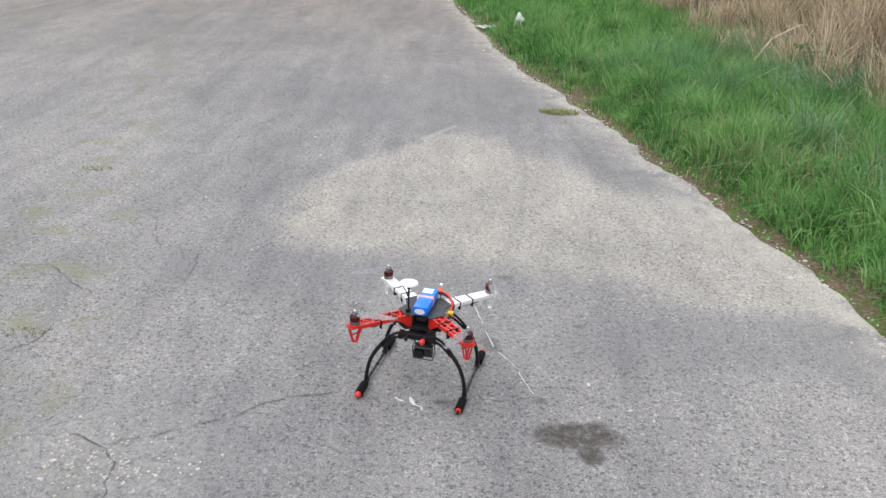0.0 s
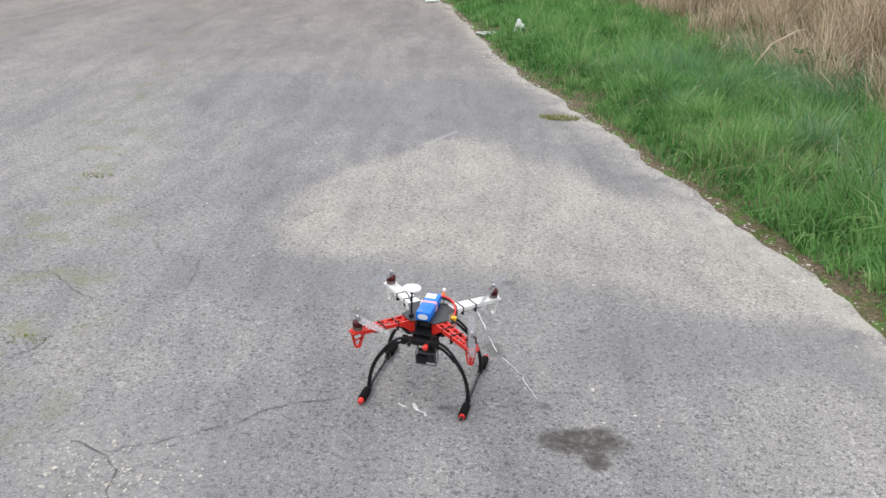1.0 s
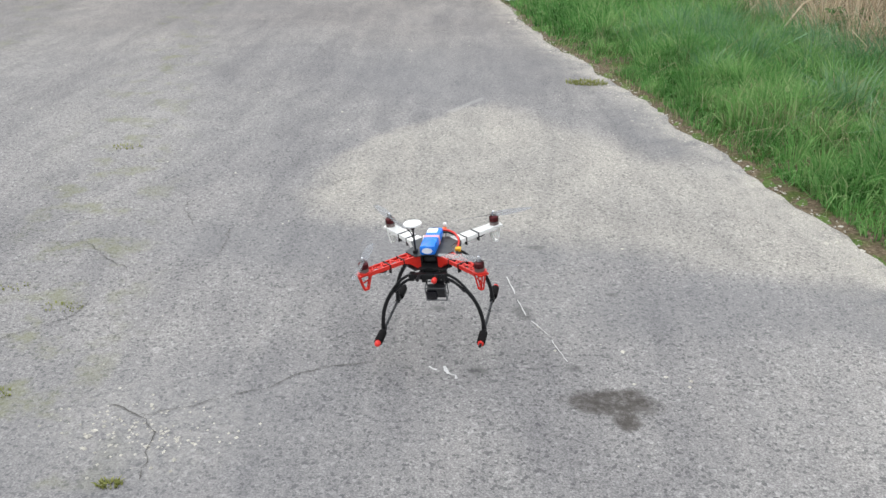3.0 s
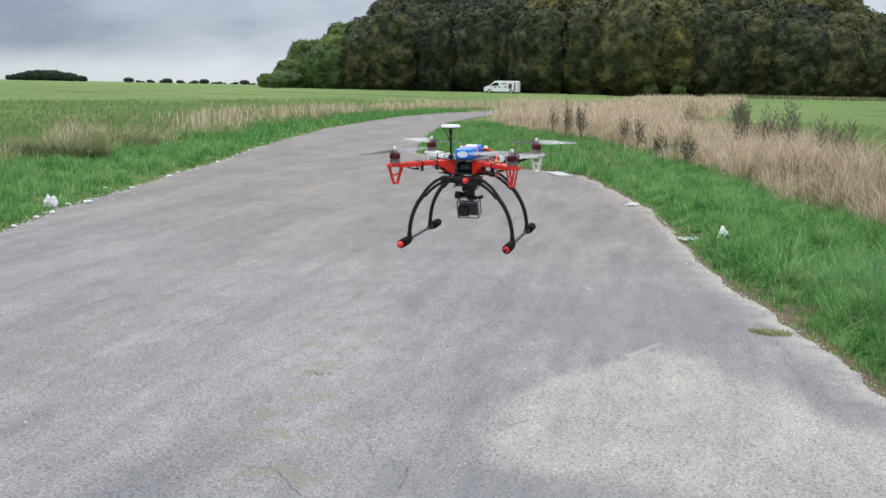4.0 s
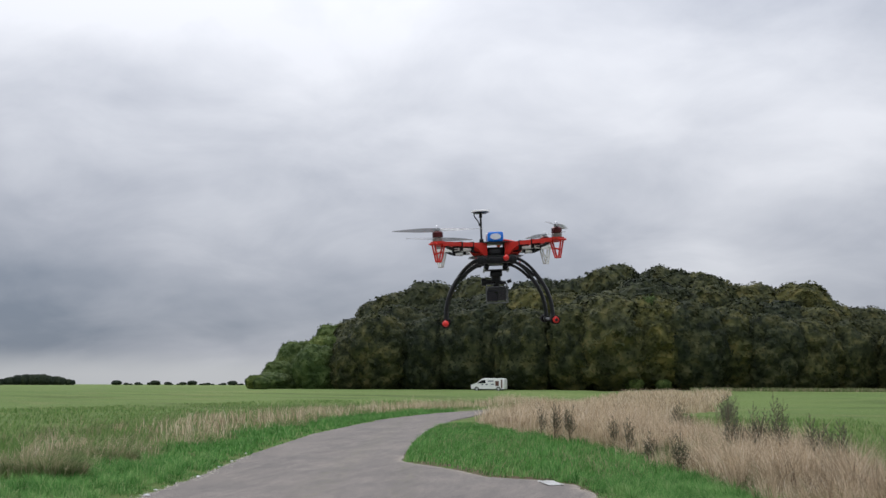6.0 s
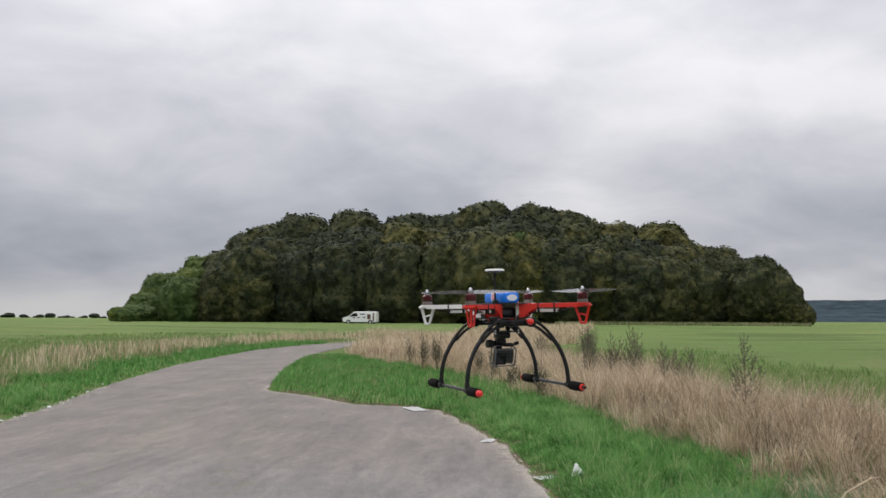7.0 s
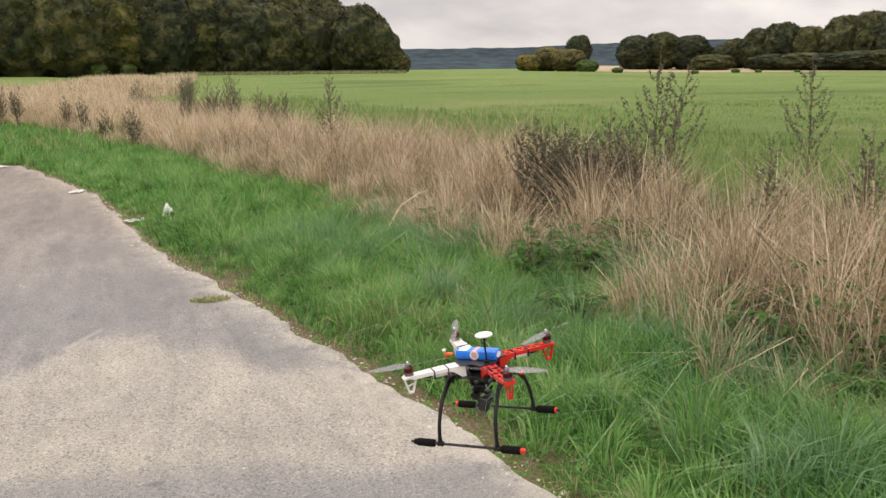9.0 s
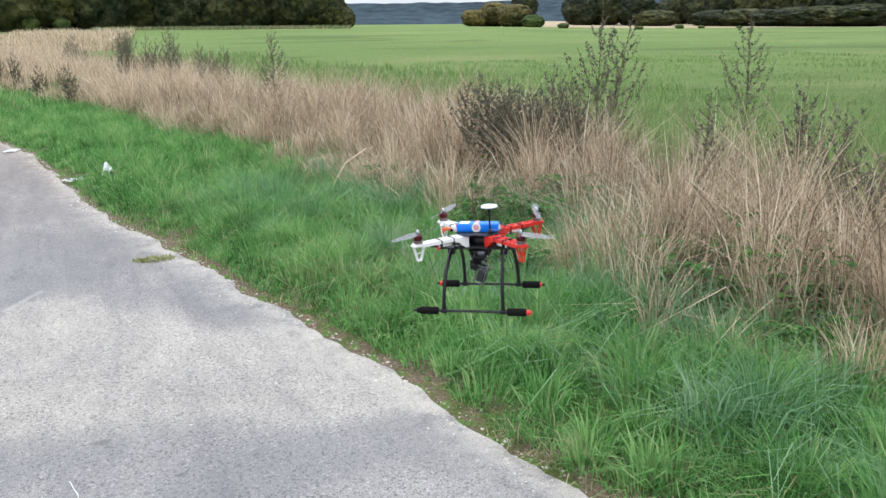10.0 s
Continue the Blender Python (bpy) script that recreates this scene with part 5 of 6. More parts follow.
# ---------------------------------------------------------------- van
def build_van():
    x, y = -21.4, 126.0
    v = thing("van", pose(x, y, float(land(x, y)) - 0.12, 0, 0, 174), "white panel van with brown and printed livery parked by the wood", "van")
    # body along local +x forward to the cab, built from a side profile
    prof = [(2.45, 0.35), (2.5, 0.75), (2.3, 0.98), (1.62, 1.2), (0.85, 1.72), (0.4, 1.80), (-2.3, 1.80), (-2.45, 1.68), (-2.5, 0.5), (-2.42, 0.33)]
    bm = bmesh.new()
    rings = []
    for w, k in ((-0.95, 0.0), (-0.86, 0.05), (0.86, 0.05), (0.95, 0.0)):
        rings.append([bm.verts.new((px * (1.0 if abs(w) < 0.9 else 0.985), w, pz + (k if pz > 1.5 else 0))) for px, pz in prof])
    for a, b in zip(rings, rings[1:]):
        for i in range(len(prof)):
            j = (i + 1) % len(prof)
            bm.faces.new((a[i], a[j], b[j], b[i]))
    bm.faces.new(rings[0])
    bm.faces.new(rings[-1])
    body = part("body", bm, M["vanpaint"], v)
    for s in (-1, 1):
        bm = bmesh.new()
        f = [bm.verts.new(p) for p in ((1.5, s * 0.965, 1.13), (0.84, s * 0.955, 1.58), (0.3, s * 0.955, 1.60), (0.25, s * 0.965, 1.13))]
        bm.faces.new(f)
        bmesh.ops.solidify(bm, geom=bm.faces[:], thickness=0.02)
        part("side_window", bm, M["vanglass"], v, "dark cab side window", False)
        bm = bmesh.new()
        box(bm, -1.45, s * 0.957, 1.1, 0.5, 0.014, 0.7)
        box(bm, -2.12, s * 0.957, 1.05, 0.2, 0.014, 1.2)
        part("livery_panel", bm, M["brown"], v, "brown printed livery panel", False)
        bm = bmesh.new()
        for px, pz, w in ((-0.5, 1.45, 0.8), (0.1, 0.95, 0.35), (0.75, 0.95, 0.3), (-0.75, 1.0, 0.4)):
            box(bm, px, s * 0.958, pz, w, 0.012, 0.14)
        part("print", bm, M["navy"], v, "dark printed bars", False)
        for px in (1.6, -1.65):
            bm = bmesh.new()
            rod(bm, (px, s * 0.72, 0.33), (px, s * 0.96, 0.33), 0.33, seg=20)
            w = part("wheel", bm, M["tyre"], v)
            bm = bmesh.new()
            rod(bm, (px, s * 0.94, 0.33), (px, s * 0.972, 0.33), 0.19, seg=14)
            part("hubcap", bm, M["steel"], w, "silver hubcap")
        bm = bmesh.new()
        box(bm, 2.4, s * 0.72, 0.86, 0.16, 0.3, 0.18, bevel=0.03)
        part("headlight", bm, M["label"], v, "clear headlight")
        bm = bmesh.new()
        box(bm, 1.25, s * 1.06, 1.22, 0.1, 0.2, 0.22, bevel=0.03)
        part("door_mirror", bm, M["black"], v)
    bm = bmesh.new()
    f = [bm.verts.new(p) for p in ((1.6, -0.8, 1.25), (1.6, 0.8, 1.25), (0.89, 0.74, 1.72), (0.89, -0.74, 1.72))]
    bm.faces.new(f)
    bmesh.ops.solidify(bm, geom=bm.faces[:], thickness=0.02)
    for q in bm.verts:
        q.co.x += 0.03
        q.co.z += 0.02
    part("windscreen", bm, M["vanglass"], v, "", False)
    bm = bmesh.new()
    box(bm, 2.47, 0, 0.45, 0.12, 1.7, 0.24, bevel=0.04)
    part("bumper", bm, M["black"], v, "dark plastic bumper")


# ---------------------------------------------------------------- litter and stones
def crumpled(name, x, y, z, sx, sy, sz, seed, mat, label, category, turn=0):
    """A crushed bag or sheet: an uneven folded lump."""
    bm = bmesh.new()
    bmesh.ops.create_icosphere(bm, subdivisions=3, radius=1)
    for v in bm.verts:
        n = v.co.copy()
        k = 1 + 0.35 * noise.noise(n * 2.2 + Vector((seed, 0, 0))) + 0.22 * noise.cell(n * 3.1 + Vector((seed, 2, 0)))
        v.co = Vector((n.x * sx * k, n.y * sy * k, max(-0.4, n.z) * sz * k))
    ob = part(name, bm, mat, None, label, False)
    ob.matrix_basis = pose(x, y, z + sz * 0.35, 0, 0, turn)
    return tagged(ob, label, category)


def scrap(x, y, sx, sy, seed, label):
    """A flat piece of paper with lifted corners."""
    bm = bmesh.new()
    n = 6
    g = [[bm.verts.new((sx * (i / n - 0.5) * (1 + 0.15 * noise.noise((i, j, seed))), sy * (j / n - 0.5) * (1 + 0.2 * noise.noise((j, i, seed))), 0.008 + 0.022 * abs(noise.noise((i * 0.6, j * 0.6, seed))))) for j in range(n + 1)] for i in range(n + 1)]
    for i in range(n):
        for j in range(n):
            bm.faces.new((g[i][j], g[i + 1][j], g[i + 1][j + 1], g[i][j + 1]))
    bmesh.ops.solidify(bm, geom=bm.faces[:], thickness=0.002)
    ob = part("paper_scrap", bm, M["paper"], None, label, False)
    on = left_edge(y) < x < right_edge(y)
    ob.matrix_basis = pose(x, y, 0.003 if on else float(land(x, y)) + 0.01, 0, 0, seed * 37)
    tagged(ob, label, "litter", "litter on the verge")


def build_litter():
    x, y = 0.66, 8.82
    t = thing("plastic_bag", pose(x, y, float(land(x, y)) + 0.045), "crumpled white plastic bag lying in the verge grass", "litter")
    bag = crumpled("bag_body", 0, 0, 0, 0.06, 0.055, 0.062, 3.3, M["paper"], "", "")
    bag.parent = t
    bm = bmesh.new()
    rod(bm, (-0.01, 0, 0.05), (-0.015, 0.005, 0.125), 0.034, 0.008, 8)
    for v in bm.verts:
        v.co += 0.02 * noise.noise_vector(v.co * 30)
    part("bag_neck", bm, M["paper"], t)
    bm = bmesh.new()
    box(bm, 0.03, -0.05, 0.025, 0.035, 0.012, 0.035, bevel=0.004)
    part("bag_print", bm, M["navy"], t, "dark printed patch")
    scrap(0.37, 9.07, 0.24, 0.14, 1, "torn white paper scrap at the asphalt edge")
    scrap(-0.27, 11.75, 0.26, 0.14, 2, "torn white paper scrap at the asphalt edge")
    scrap(-1.66, 15.7, 0.7, 0.3, 3, "flat pale sheet lying on the asphalt")
    for i, (x, y) in enumerate(((-6.95, 8.85), (-6.8, 9.36), (-8.07, 15.12), (-7.44, 10.64), (-7.52, 12.46), (-7.3, 8.5), (-9.6, 20.4), (-6.55, 8.1), (-6.9, 9.1), (-6.62, 8.45), (-7.2, 10.9), (-7.75, 13.1), (-8.6, 17.0), (-9.0, 18.4), (-6.35, 7.5))):
        s = 0.085 if i == 0 else 0.05 if i < 7 else 0.032
        crumpled("litter_scrap", x, y, 0.01, s, s * 0.7, s * (1.1 if i == 0 else 0.4), i * 3.1, M["paper"], "crumpled white litter at the verge edge", "litter", i * 50)
    # a bent dead stalk leaning out of the dry grass
    bm = bmesh.new()
    tube(bm, [(0, 0, 0.0), (0.12, -0.05, 0.2), (0.3, -0.1, 0.3), (0.38, -0.12, 0.31)], [0.008, 0.008, 0.006, 0.003], 6)
    ob = part("dead_stalk", bm, M["dry"], None, "bent bleached stalk lying in the grass")
    ob.matrix_basis = pose(2.28, 6.72, float(land(2.28, 6.72)) + 0.1, 0, 0, 25)
    tagged(ob, "bent bleached stalk lying in the grass", "stalk")


def build_pebbles():
    """Limestone chips along the broken edges and loose grit on the surface."""
    rng = random.Random(77)
    verts, faces = [], []

    def chip(x, y, z, s):
        b = len(verts)
        for dx, dy, dz in ((-1, 0, 0.1), (0.1, -1, 0), (1, 0.1, 0.15), (0, 1, 0.1), (rng.uniform(-0.3, 0.3), rng.uniform(-0.3, 0.3), rng.uniform(0.6, 1.1))):
            k = s * rng.uniform(0.7, 1.2)
            verts.append((x + dx * k, y + dy * k, z + max(0, dz) * k * 0.8))
        faces.extend(((b, b + 1, b + 4), (b + 1, b + 2, b + 4), (b + 2, b + 3, b + 4), (b + 3, b, b + 4)))

    for i in range(2600):
        y = rng.uniform(0.5, 15)
        x = float(right_edge(y)) + rng.gauss(0.02, 0.07)
        z = 0.0 if x < right_edge(y) else float(land(x, y))
        chip(x, y, z, rng.uniform(0.002, 0.008) * (2.0 if rng.random() < 0.08 else 1))
    for i in range(700):
        y = rng.uniform(6, 20)
        x = float(left_edge(y)) + rng.gauss(-0.03, 0.1)
        chip(x, y, 0.0, rng.uniform(0.006, 0.022))
    for i in range(900):
        y = rng.uniform(1.2, 12)
        x = rng.uniform(float(left_edge(y)) + 0.3, float(right_edge(y)))
        chip(x, y, 0.0, rng.uniform(0.0015, 0.0045) * (1.8 if rng.random() < 0.1 else 1))
    for i in range(160):
        chip(-0.84 + rng.gauss(0, 0.11), 1.79 + rng.gauss(0, 0.07), 0.0, rng.uniform(0.002, 0.006) * (1.8 if rng.random() < 0.1 else 1))
    for x, y in ((-0.5, 3.66), (-1.32, 5.18), (-0.48, 6.52), (-0.75, 4.8), (0.56, 3.0), (1.35, 3.72), (-2.5, 4.72), (-0.5, 6.57), (0.62, 2.1), (0.45, 2.25)):
        chip(x, y, 0.0, 0.009)
    tagged(new("stone_chips", mesh_data("stone_chips", verts, faces, M["pebble"])), "pale limestone chips scattered along the asphalt edge", "gravel", kind="stuff")
    # bare soil fringe under the grass along the edge
    verts, faces = [], []
    ys = np.arange(-14, 19.2, 0.08)
    for y in ys:
        r = float(right_edge(y))
        for o in (-0.02, 0.14, 0.34 + 0.16 * noise.noise((y, 0, 5))):
            verts.append((r + o, y, float(land(r + o, y)) + 0.006 if o > 0 else -0.006))
    for i in range(len(ys) - 1):
        for k in range(2):
            a = i * 3 + k
            faces.append((a, a + 1, a + 4, a + 3))
    tagged(new("soil_fringe", mesh_data("soil_fringe", verts, faces, M["soil"], True)), "bare brown soil and moss along the asphalt edge", "soil", kind="structure")


# ---------------------------------------------------------------- quadcopter
# local space: red arms to +y, the hubs' tops at z = 0
ARM_R, HUB = 0.225, 0.159
GEAR = dict(x=0.146, z=-0.2615, front=0.168, back=-0.176)


def corner(sx, sy):
    """A frame with +x along the arm, its origin under the body's centre."""
    return Matrix.Rotation(math.atan2(sy, sx), 4, "Z")


def build_arm(q, sx, sy):
    m = corner(sx, sy)
    red = sy > 0
    mat = M["red"] if red else M["white"]
    bm = bmesh.new()
    # two side rails, top flange with diagonal ties, deep root between the plates
    for s in (-1, 1):
        n = 10
        prev = None
        for i in range(n + 1):
            r = 0.055 + (0.222 - 0.055) * i / n
            wid = 0.0185 - 0.004 * i / n
            deep = 0.034 * (1 - smooth01((r - 0.05) / 0.055)) + 0.011
            a = [bm.verts.new((r, s * wid + e, z)) for e, z in ((-0.0022, -0.043), (0.0022, -0.043), (0.0022, -0.043 - deep), (-0.0022, -0.043 - deep))]
            if prev:
                for k in range(4):
                    bm.faces.new((prev[k], prev[(k + 1) % 4], a[(k + 1) % 4], a[k]))
            else:
                bm.faces.new(a)
            prev = a
        bm.faces.new(prev)
    for i in range(9):
        r0, r1 = 0.075 + i * 0.0145, 0.075 + (i + 1) * 0.0145
        s = 1 if i % 2 else -1
        if red:
            rod(bm, (r0, s * 0.016, -0.0455), (r1, -s * 0.016, -0.0455), 0.0024, seg=6)
    if red:
        rod(bm, (0.07, 0, -0.045), (0.205, 0, -0.045), 0.0026, seg=6)
        box(bm, 0.064, 0, -0.06, 0.018, 0.036, 0.034, bevel=0.004)
    else:
        box(bm, 0.14, 0, -0.0455, 0.15, 0.034, 0.004, bevel=0.0015)
        box(bm, 0.064, 0, -0.06, 0.018, 0.036, 0.034, bevel=0.004)
    # motor seat
    rod(bm, (ARM_R, 0, -0.0475), (ARM_R, 0, -0.0425), 0.0195, seg=20)
    bmesh.ops.transform(bm, verts=bm.verts[:], matrix=m)
    arm = part("arm", bm, mat, q, "red nylon truss arm" if red else "white nylon arm")
    # foot under the motor: an open tapering frame
    bm = bmesh.new()
    for s in (-1, 1):
        rod(bm, (ARM_R + 0.018, s * 0.005, -0.046), (ARM_R + 0.006, s * 0.004, -0.095), 0.0026, 0.0024, seg=6)
        rod(bm, (ARM_R - 0.022, s * 0.005, -0.046), (ARM_R - 0.006, s * 0.004, -0.095), 0.0026, 0.0024, seg=6)
    box(bm, ARM_R, 0, -0.0955, 0.016, 0.012, 0.006, bevel=0.002)
    rod(bm, (ARM_R - 0.014, 0, -0.070), (ARM_R + 0.010, 0, -0.076), 0.0024, seg=6)
    box(bm, ARM_R, 0, -0.049, 0.042, 0.030, 0.006, bevel=0.002)
    bmesh.ops.transform(bm, verts=bm.verts[:], matrix=m)
    part("arm_foot", bm, mat, arm)
    # speed controller slung under the arm, with ties and leads
    bm = bmesh.new()
    box(bm, 0.128, 0, -0.062, 0.056, 0.021, 0.008, bevel=0.002)
    bmesh.ops.transform(bm, verts=bm.verts[:], matrix=m)
    part("speed_controller", bm, M["white"], arm, "white-sleeved speed controller")
    for r in (0.108, 0.152):
        bm = bmesh.new()
        box(bm, r, 0, -0.054, 0.0035, 0.041, 0.026, bevel=0.001)
        bmesh.ops.transform(bm, verts=bm.verts[:], matrix=m)
        part("cable_tie", bm, M["black"], arm)
    for s in (-1, 0, 1):
        for line in (bez((0.155, s * 0.004, -0.062), (0.175, s * 0.008, -0.066), (0.19, s * 0.008, -0.055), (0.208, s * 0.006, -0.046), 6),
                     bez((0.1, s * 0.004, -0.062), (0.09, s * 0.006, -0.07), (0.075, s * 0.006, -0.07), (0.05, s * 0.004, -0.068), 6)):
            bm = bmesh.new()
            tube(bm, line, 0.0017, 5)
            bmesh.ops.transform(bm, verts=bm.verts[:], matrix=m)
            part("motor_lead", bm, M["black"], arm)


def build_motor(q, sx, sy):
    x, y = sx * HUB, sy * HUB
    bm = bmesh.new()
    rod(bm, (x, y, -0.0425), (x, y, -0.033), 0.0138, seg=20)
    mot = part("motor", bm, M["motor_low"], q, "outrunner motor with bare windings")
    bm = bmesh.new()
    rod(bm, (x, y, -0.031), (x, y, -0.0185), 0.0142, seg=24)
    rod(bm, (x, y, -0.0185), (x, y, -0.0145), 0.0142, 0.0095, seg=24)
    part("motor_can", bm, M["motor"], mot, "dark red anodised motor can")
    bm = bmesh.new()
    rod(bm, (x, y, -0.0145), (x, y, -0.0095), 0.0058, seg=14)
    rod(bm, (x, y, -0.0095), (x, y, -0.003), 0.0055, 0.0042, seg=14)
    ball(bm, (x, y, -0.003), 0.0042, 0.9, 10)
    part("prop_nut", bm, M["steel"], mot, "bright metal propeller nut")


def build_prop(q, sx, sy):
    """A two-bladed ten-inch propeller about its own axis."""
    bm = bmesh.new()
    hand = sx * sy
    for b in (0, 1):
        rings = []
        for i in range(13):
            s = i / 12
            r = 0.006 + 0.116 * s
            chord = 0.004 + 0.0085 * math.sin(math.pi * min(1, 0.12 + s * 0.88)) ** 0.7 * (1 - 0.35 * s)
            if i == 12:
                chord *= 0.35
            tw = radians(32 - 22 * s) * hand
            row = []
            for u, th in ((-1, 0.0), (-0.2, 0.0011), (1, 0.0), (-0.2, -0.0011)):
                p = Vector((r, u * chord * math.cos(tw) + 0.004 * hand * s, u * chord * math.sin(tw) + th))
                row.append(bm.verts.new(Matrix.Rotation(math.pi * b, 3, "Z") @ p))
            rings.append(row)
        for a, c in zip(rings, rings[1:]):
            for k in range(4):
                bm.faces.new((a[k], a[(k + 1) % 4], c[(k + 1) % 4], c[k]))
        bm.faces.new(rings[0])
        bm.faces.new(rings[-1])
    rod(bm, (0, 0, -0.004), (0, 0, 0.004), 0.0075, seg=14)
    p = part("propeller", bm, M["prop"], q, "spinning grey two-bladed propeller")
    p.matrix_basis = pose(sx * HUB, sy * HUB, -0.011)
    return p


def plate(bm, z, thick, r):
    """A cross-shaped centre plate with clipped corners."""
    pts = []
    for k in range(4):
        a = math.pi / 2 * k
        for da, rr in ((-0.32, r), (0.32, r), (math.pi / 4, r * 0.72)):
            pts.append((rr * math.cos(a + da + math.pi / 4), rr * math.sin(a + da + math.pi / 4)))
    lo = [bm.verts.new((x, y, z)) for x, y in pts]
    hi = [bm.verts.new((x, y, z + thick)) for x, y in pts]
    bm.faces.new(lo)
    bm.faces.new(hi)
    for i in range(len(pts)):
        j = (i + 1) % len(pts)
        bm.faces.new((lo[i], lo[j], hi[j], hi[i]))


def build_leg(q, sx, sy):
    """A bowed leg: two slim tubes from the rail block that merge on the way down to the skid."""
    y0, y1 = sy * 0.085, sy * 0.093
    x1, z1 = GEAR["x"], GEAR["z"]
    kink = (0.103, sy * 0.089, -0.137)
    bm = bmesh.new()
    tube(bm, [(sx * p.x, p.y, p.z) for p in bez((0.045, y0, -0.088), (0.068, y0, -0.092), (0.088, y0, -0.110), (0.107, kink[1], -0.136), 8)], 0.0042, 8)
    tube(bm, [(sx * p.x, p.y, p.z) for p in bez((0.045, y0, -0.100), (0.062, y0, -0.104), (0.082, y0, -0.118), (0.101, kink[1], -0.141), 8)], 0.0042, 8)
    tube(bm, [(sx * p.x, p.y, p.z) for p in bez((0.101, kink[1], -0.133), (0.128, kink[1], -0.162), (0.147, y1, -0.205), (x1, y1, z1 + 0.004), 12)], [0.0062] * 4 + [0.0058] * 9, 8)
    leg = part("landing_leg", bm, M["black"], q)
    bm = bmesh.new()
    rod(bm, (sx * x1, y1 - 0.009, z1), (sx * x1, y1 + 0.009, z1), 0.0078, seg=12)
    rod(bm, (sx * x1, y1, z1), (sx * x1, y1, z1 + 0.02), 0.0072, 0.0062, seg=10)
    part("leg_joint", bm, M["black"], leg)


def build_skid(q, sx):
    x, z = sx * GEAR["x"], GEAR["z"]
    bm = bmesh.new()
    rod(bm, (x, -0.192, z), (x, 0.182 if sx < 0 else 0.17, z), 0.0042, seg=10)
    skid = part("skid_tube", bm, M["carbon"], q, "thin carbon skid tube")
    for a, b in ((0.106, 0.166), (-0.172, -0.112)):
        bm = bmesh.new()
        tube(bm, [(x, a, z), (x, a + 0.004, z), (x, b - 0.004, z), (x, b, z)], [0.010, 0.0120, 0.0120, 0.010], 14)
        part("foam_sleeve", bm, M["foam"], skid, "black foam sleeve")
    bm = bmesh.new()
    if sx > 0:
        rod(bm, (x, 0.166, z), (x, 0.173, z), 0.0086, 0.0086, seg=14)
        ball(bm, (x, 0.173, z), 0.0084, 1.0, 12)
    else:
        rod(bm, (x, 0.166, z), (x, 0.171, z), 0.0086, 0.0078, seg=14)
    part("end_cap", bm, M["redcap"], skid, "red rubber end cap")
    bm = bmesh.new()
    rod(bm, (x, -0.180, z), (x, -0.172, z), 0.0086, seg=14)
    part("end_cap", bm, M["redcap"] if sx < 0 else M["foam"], skid, "rubber end cap")


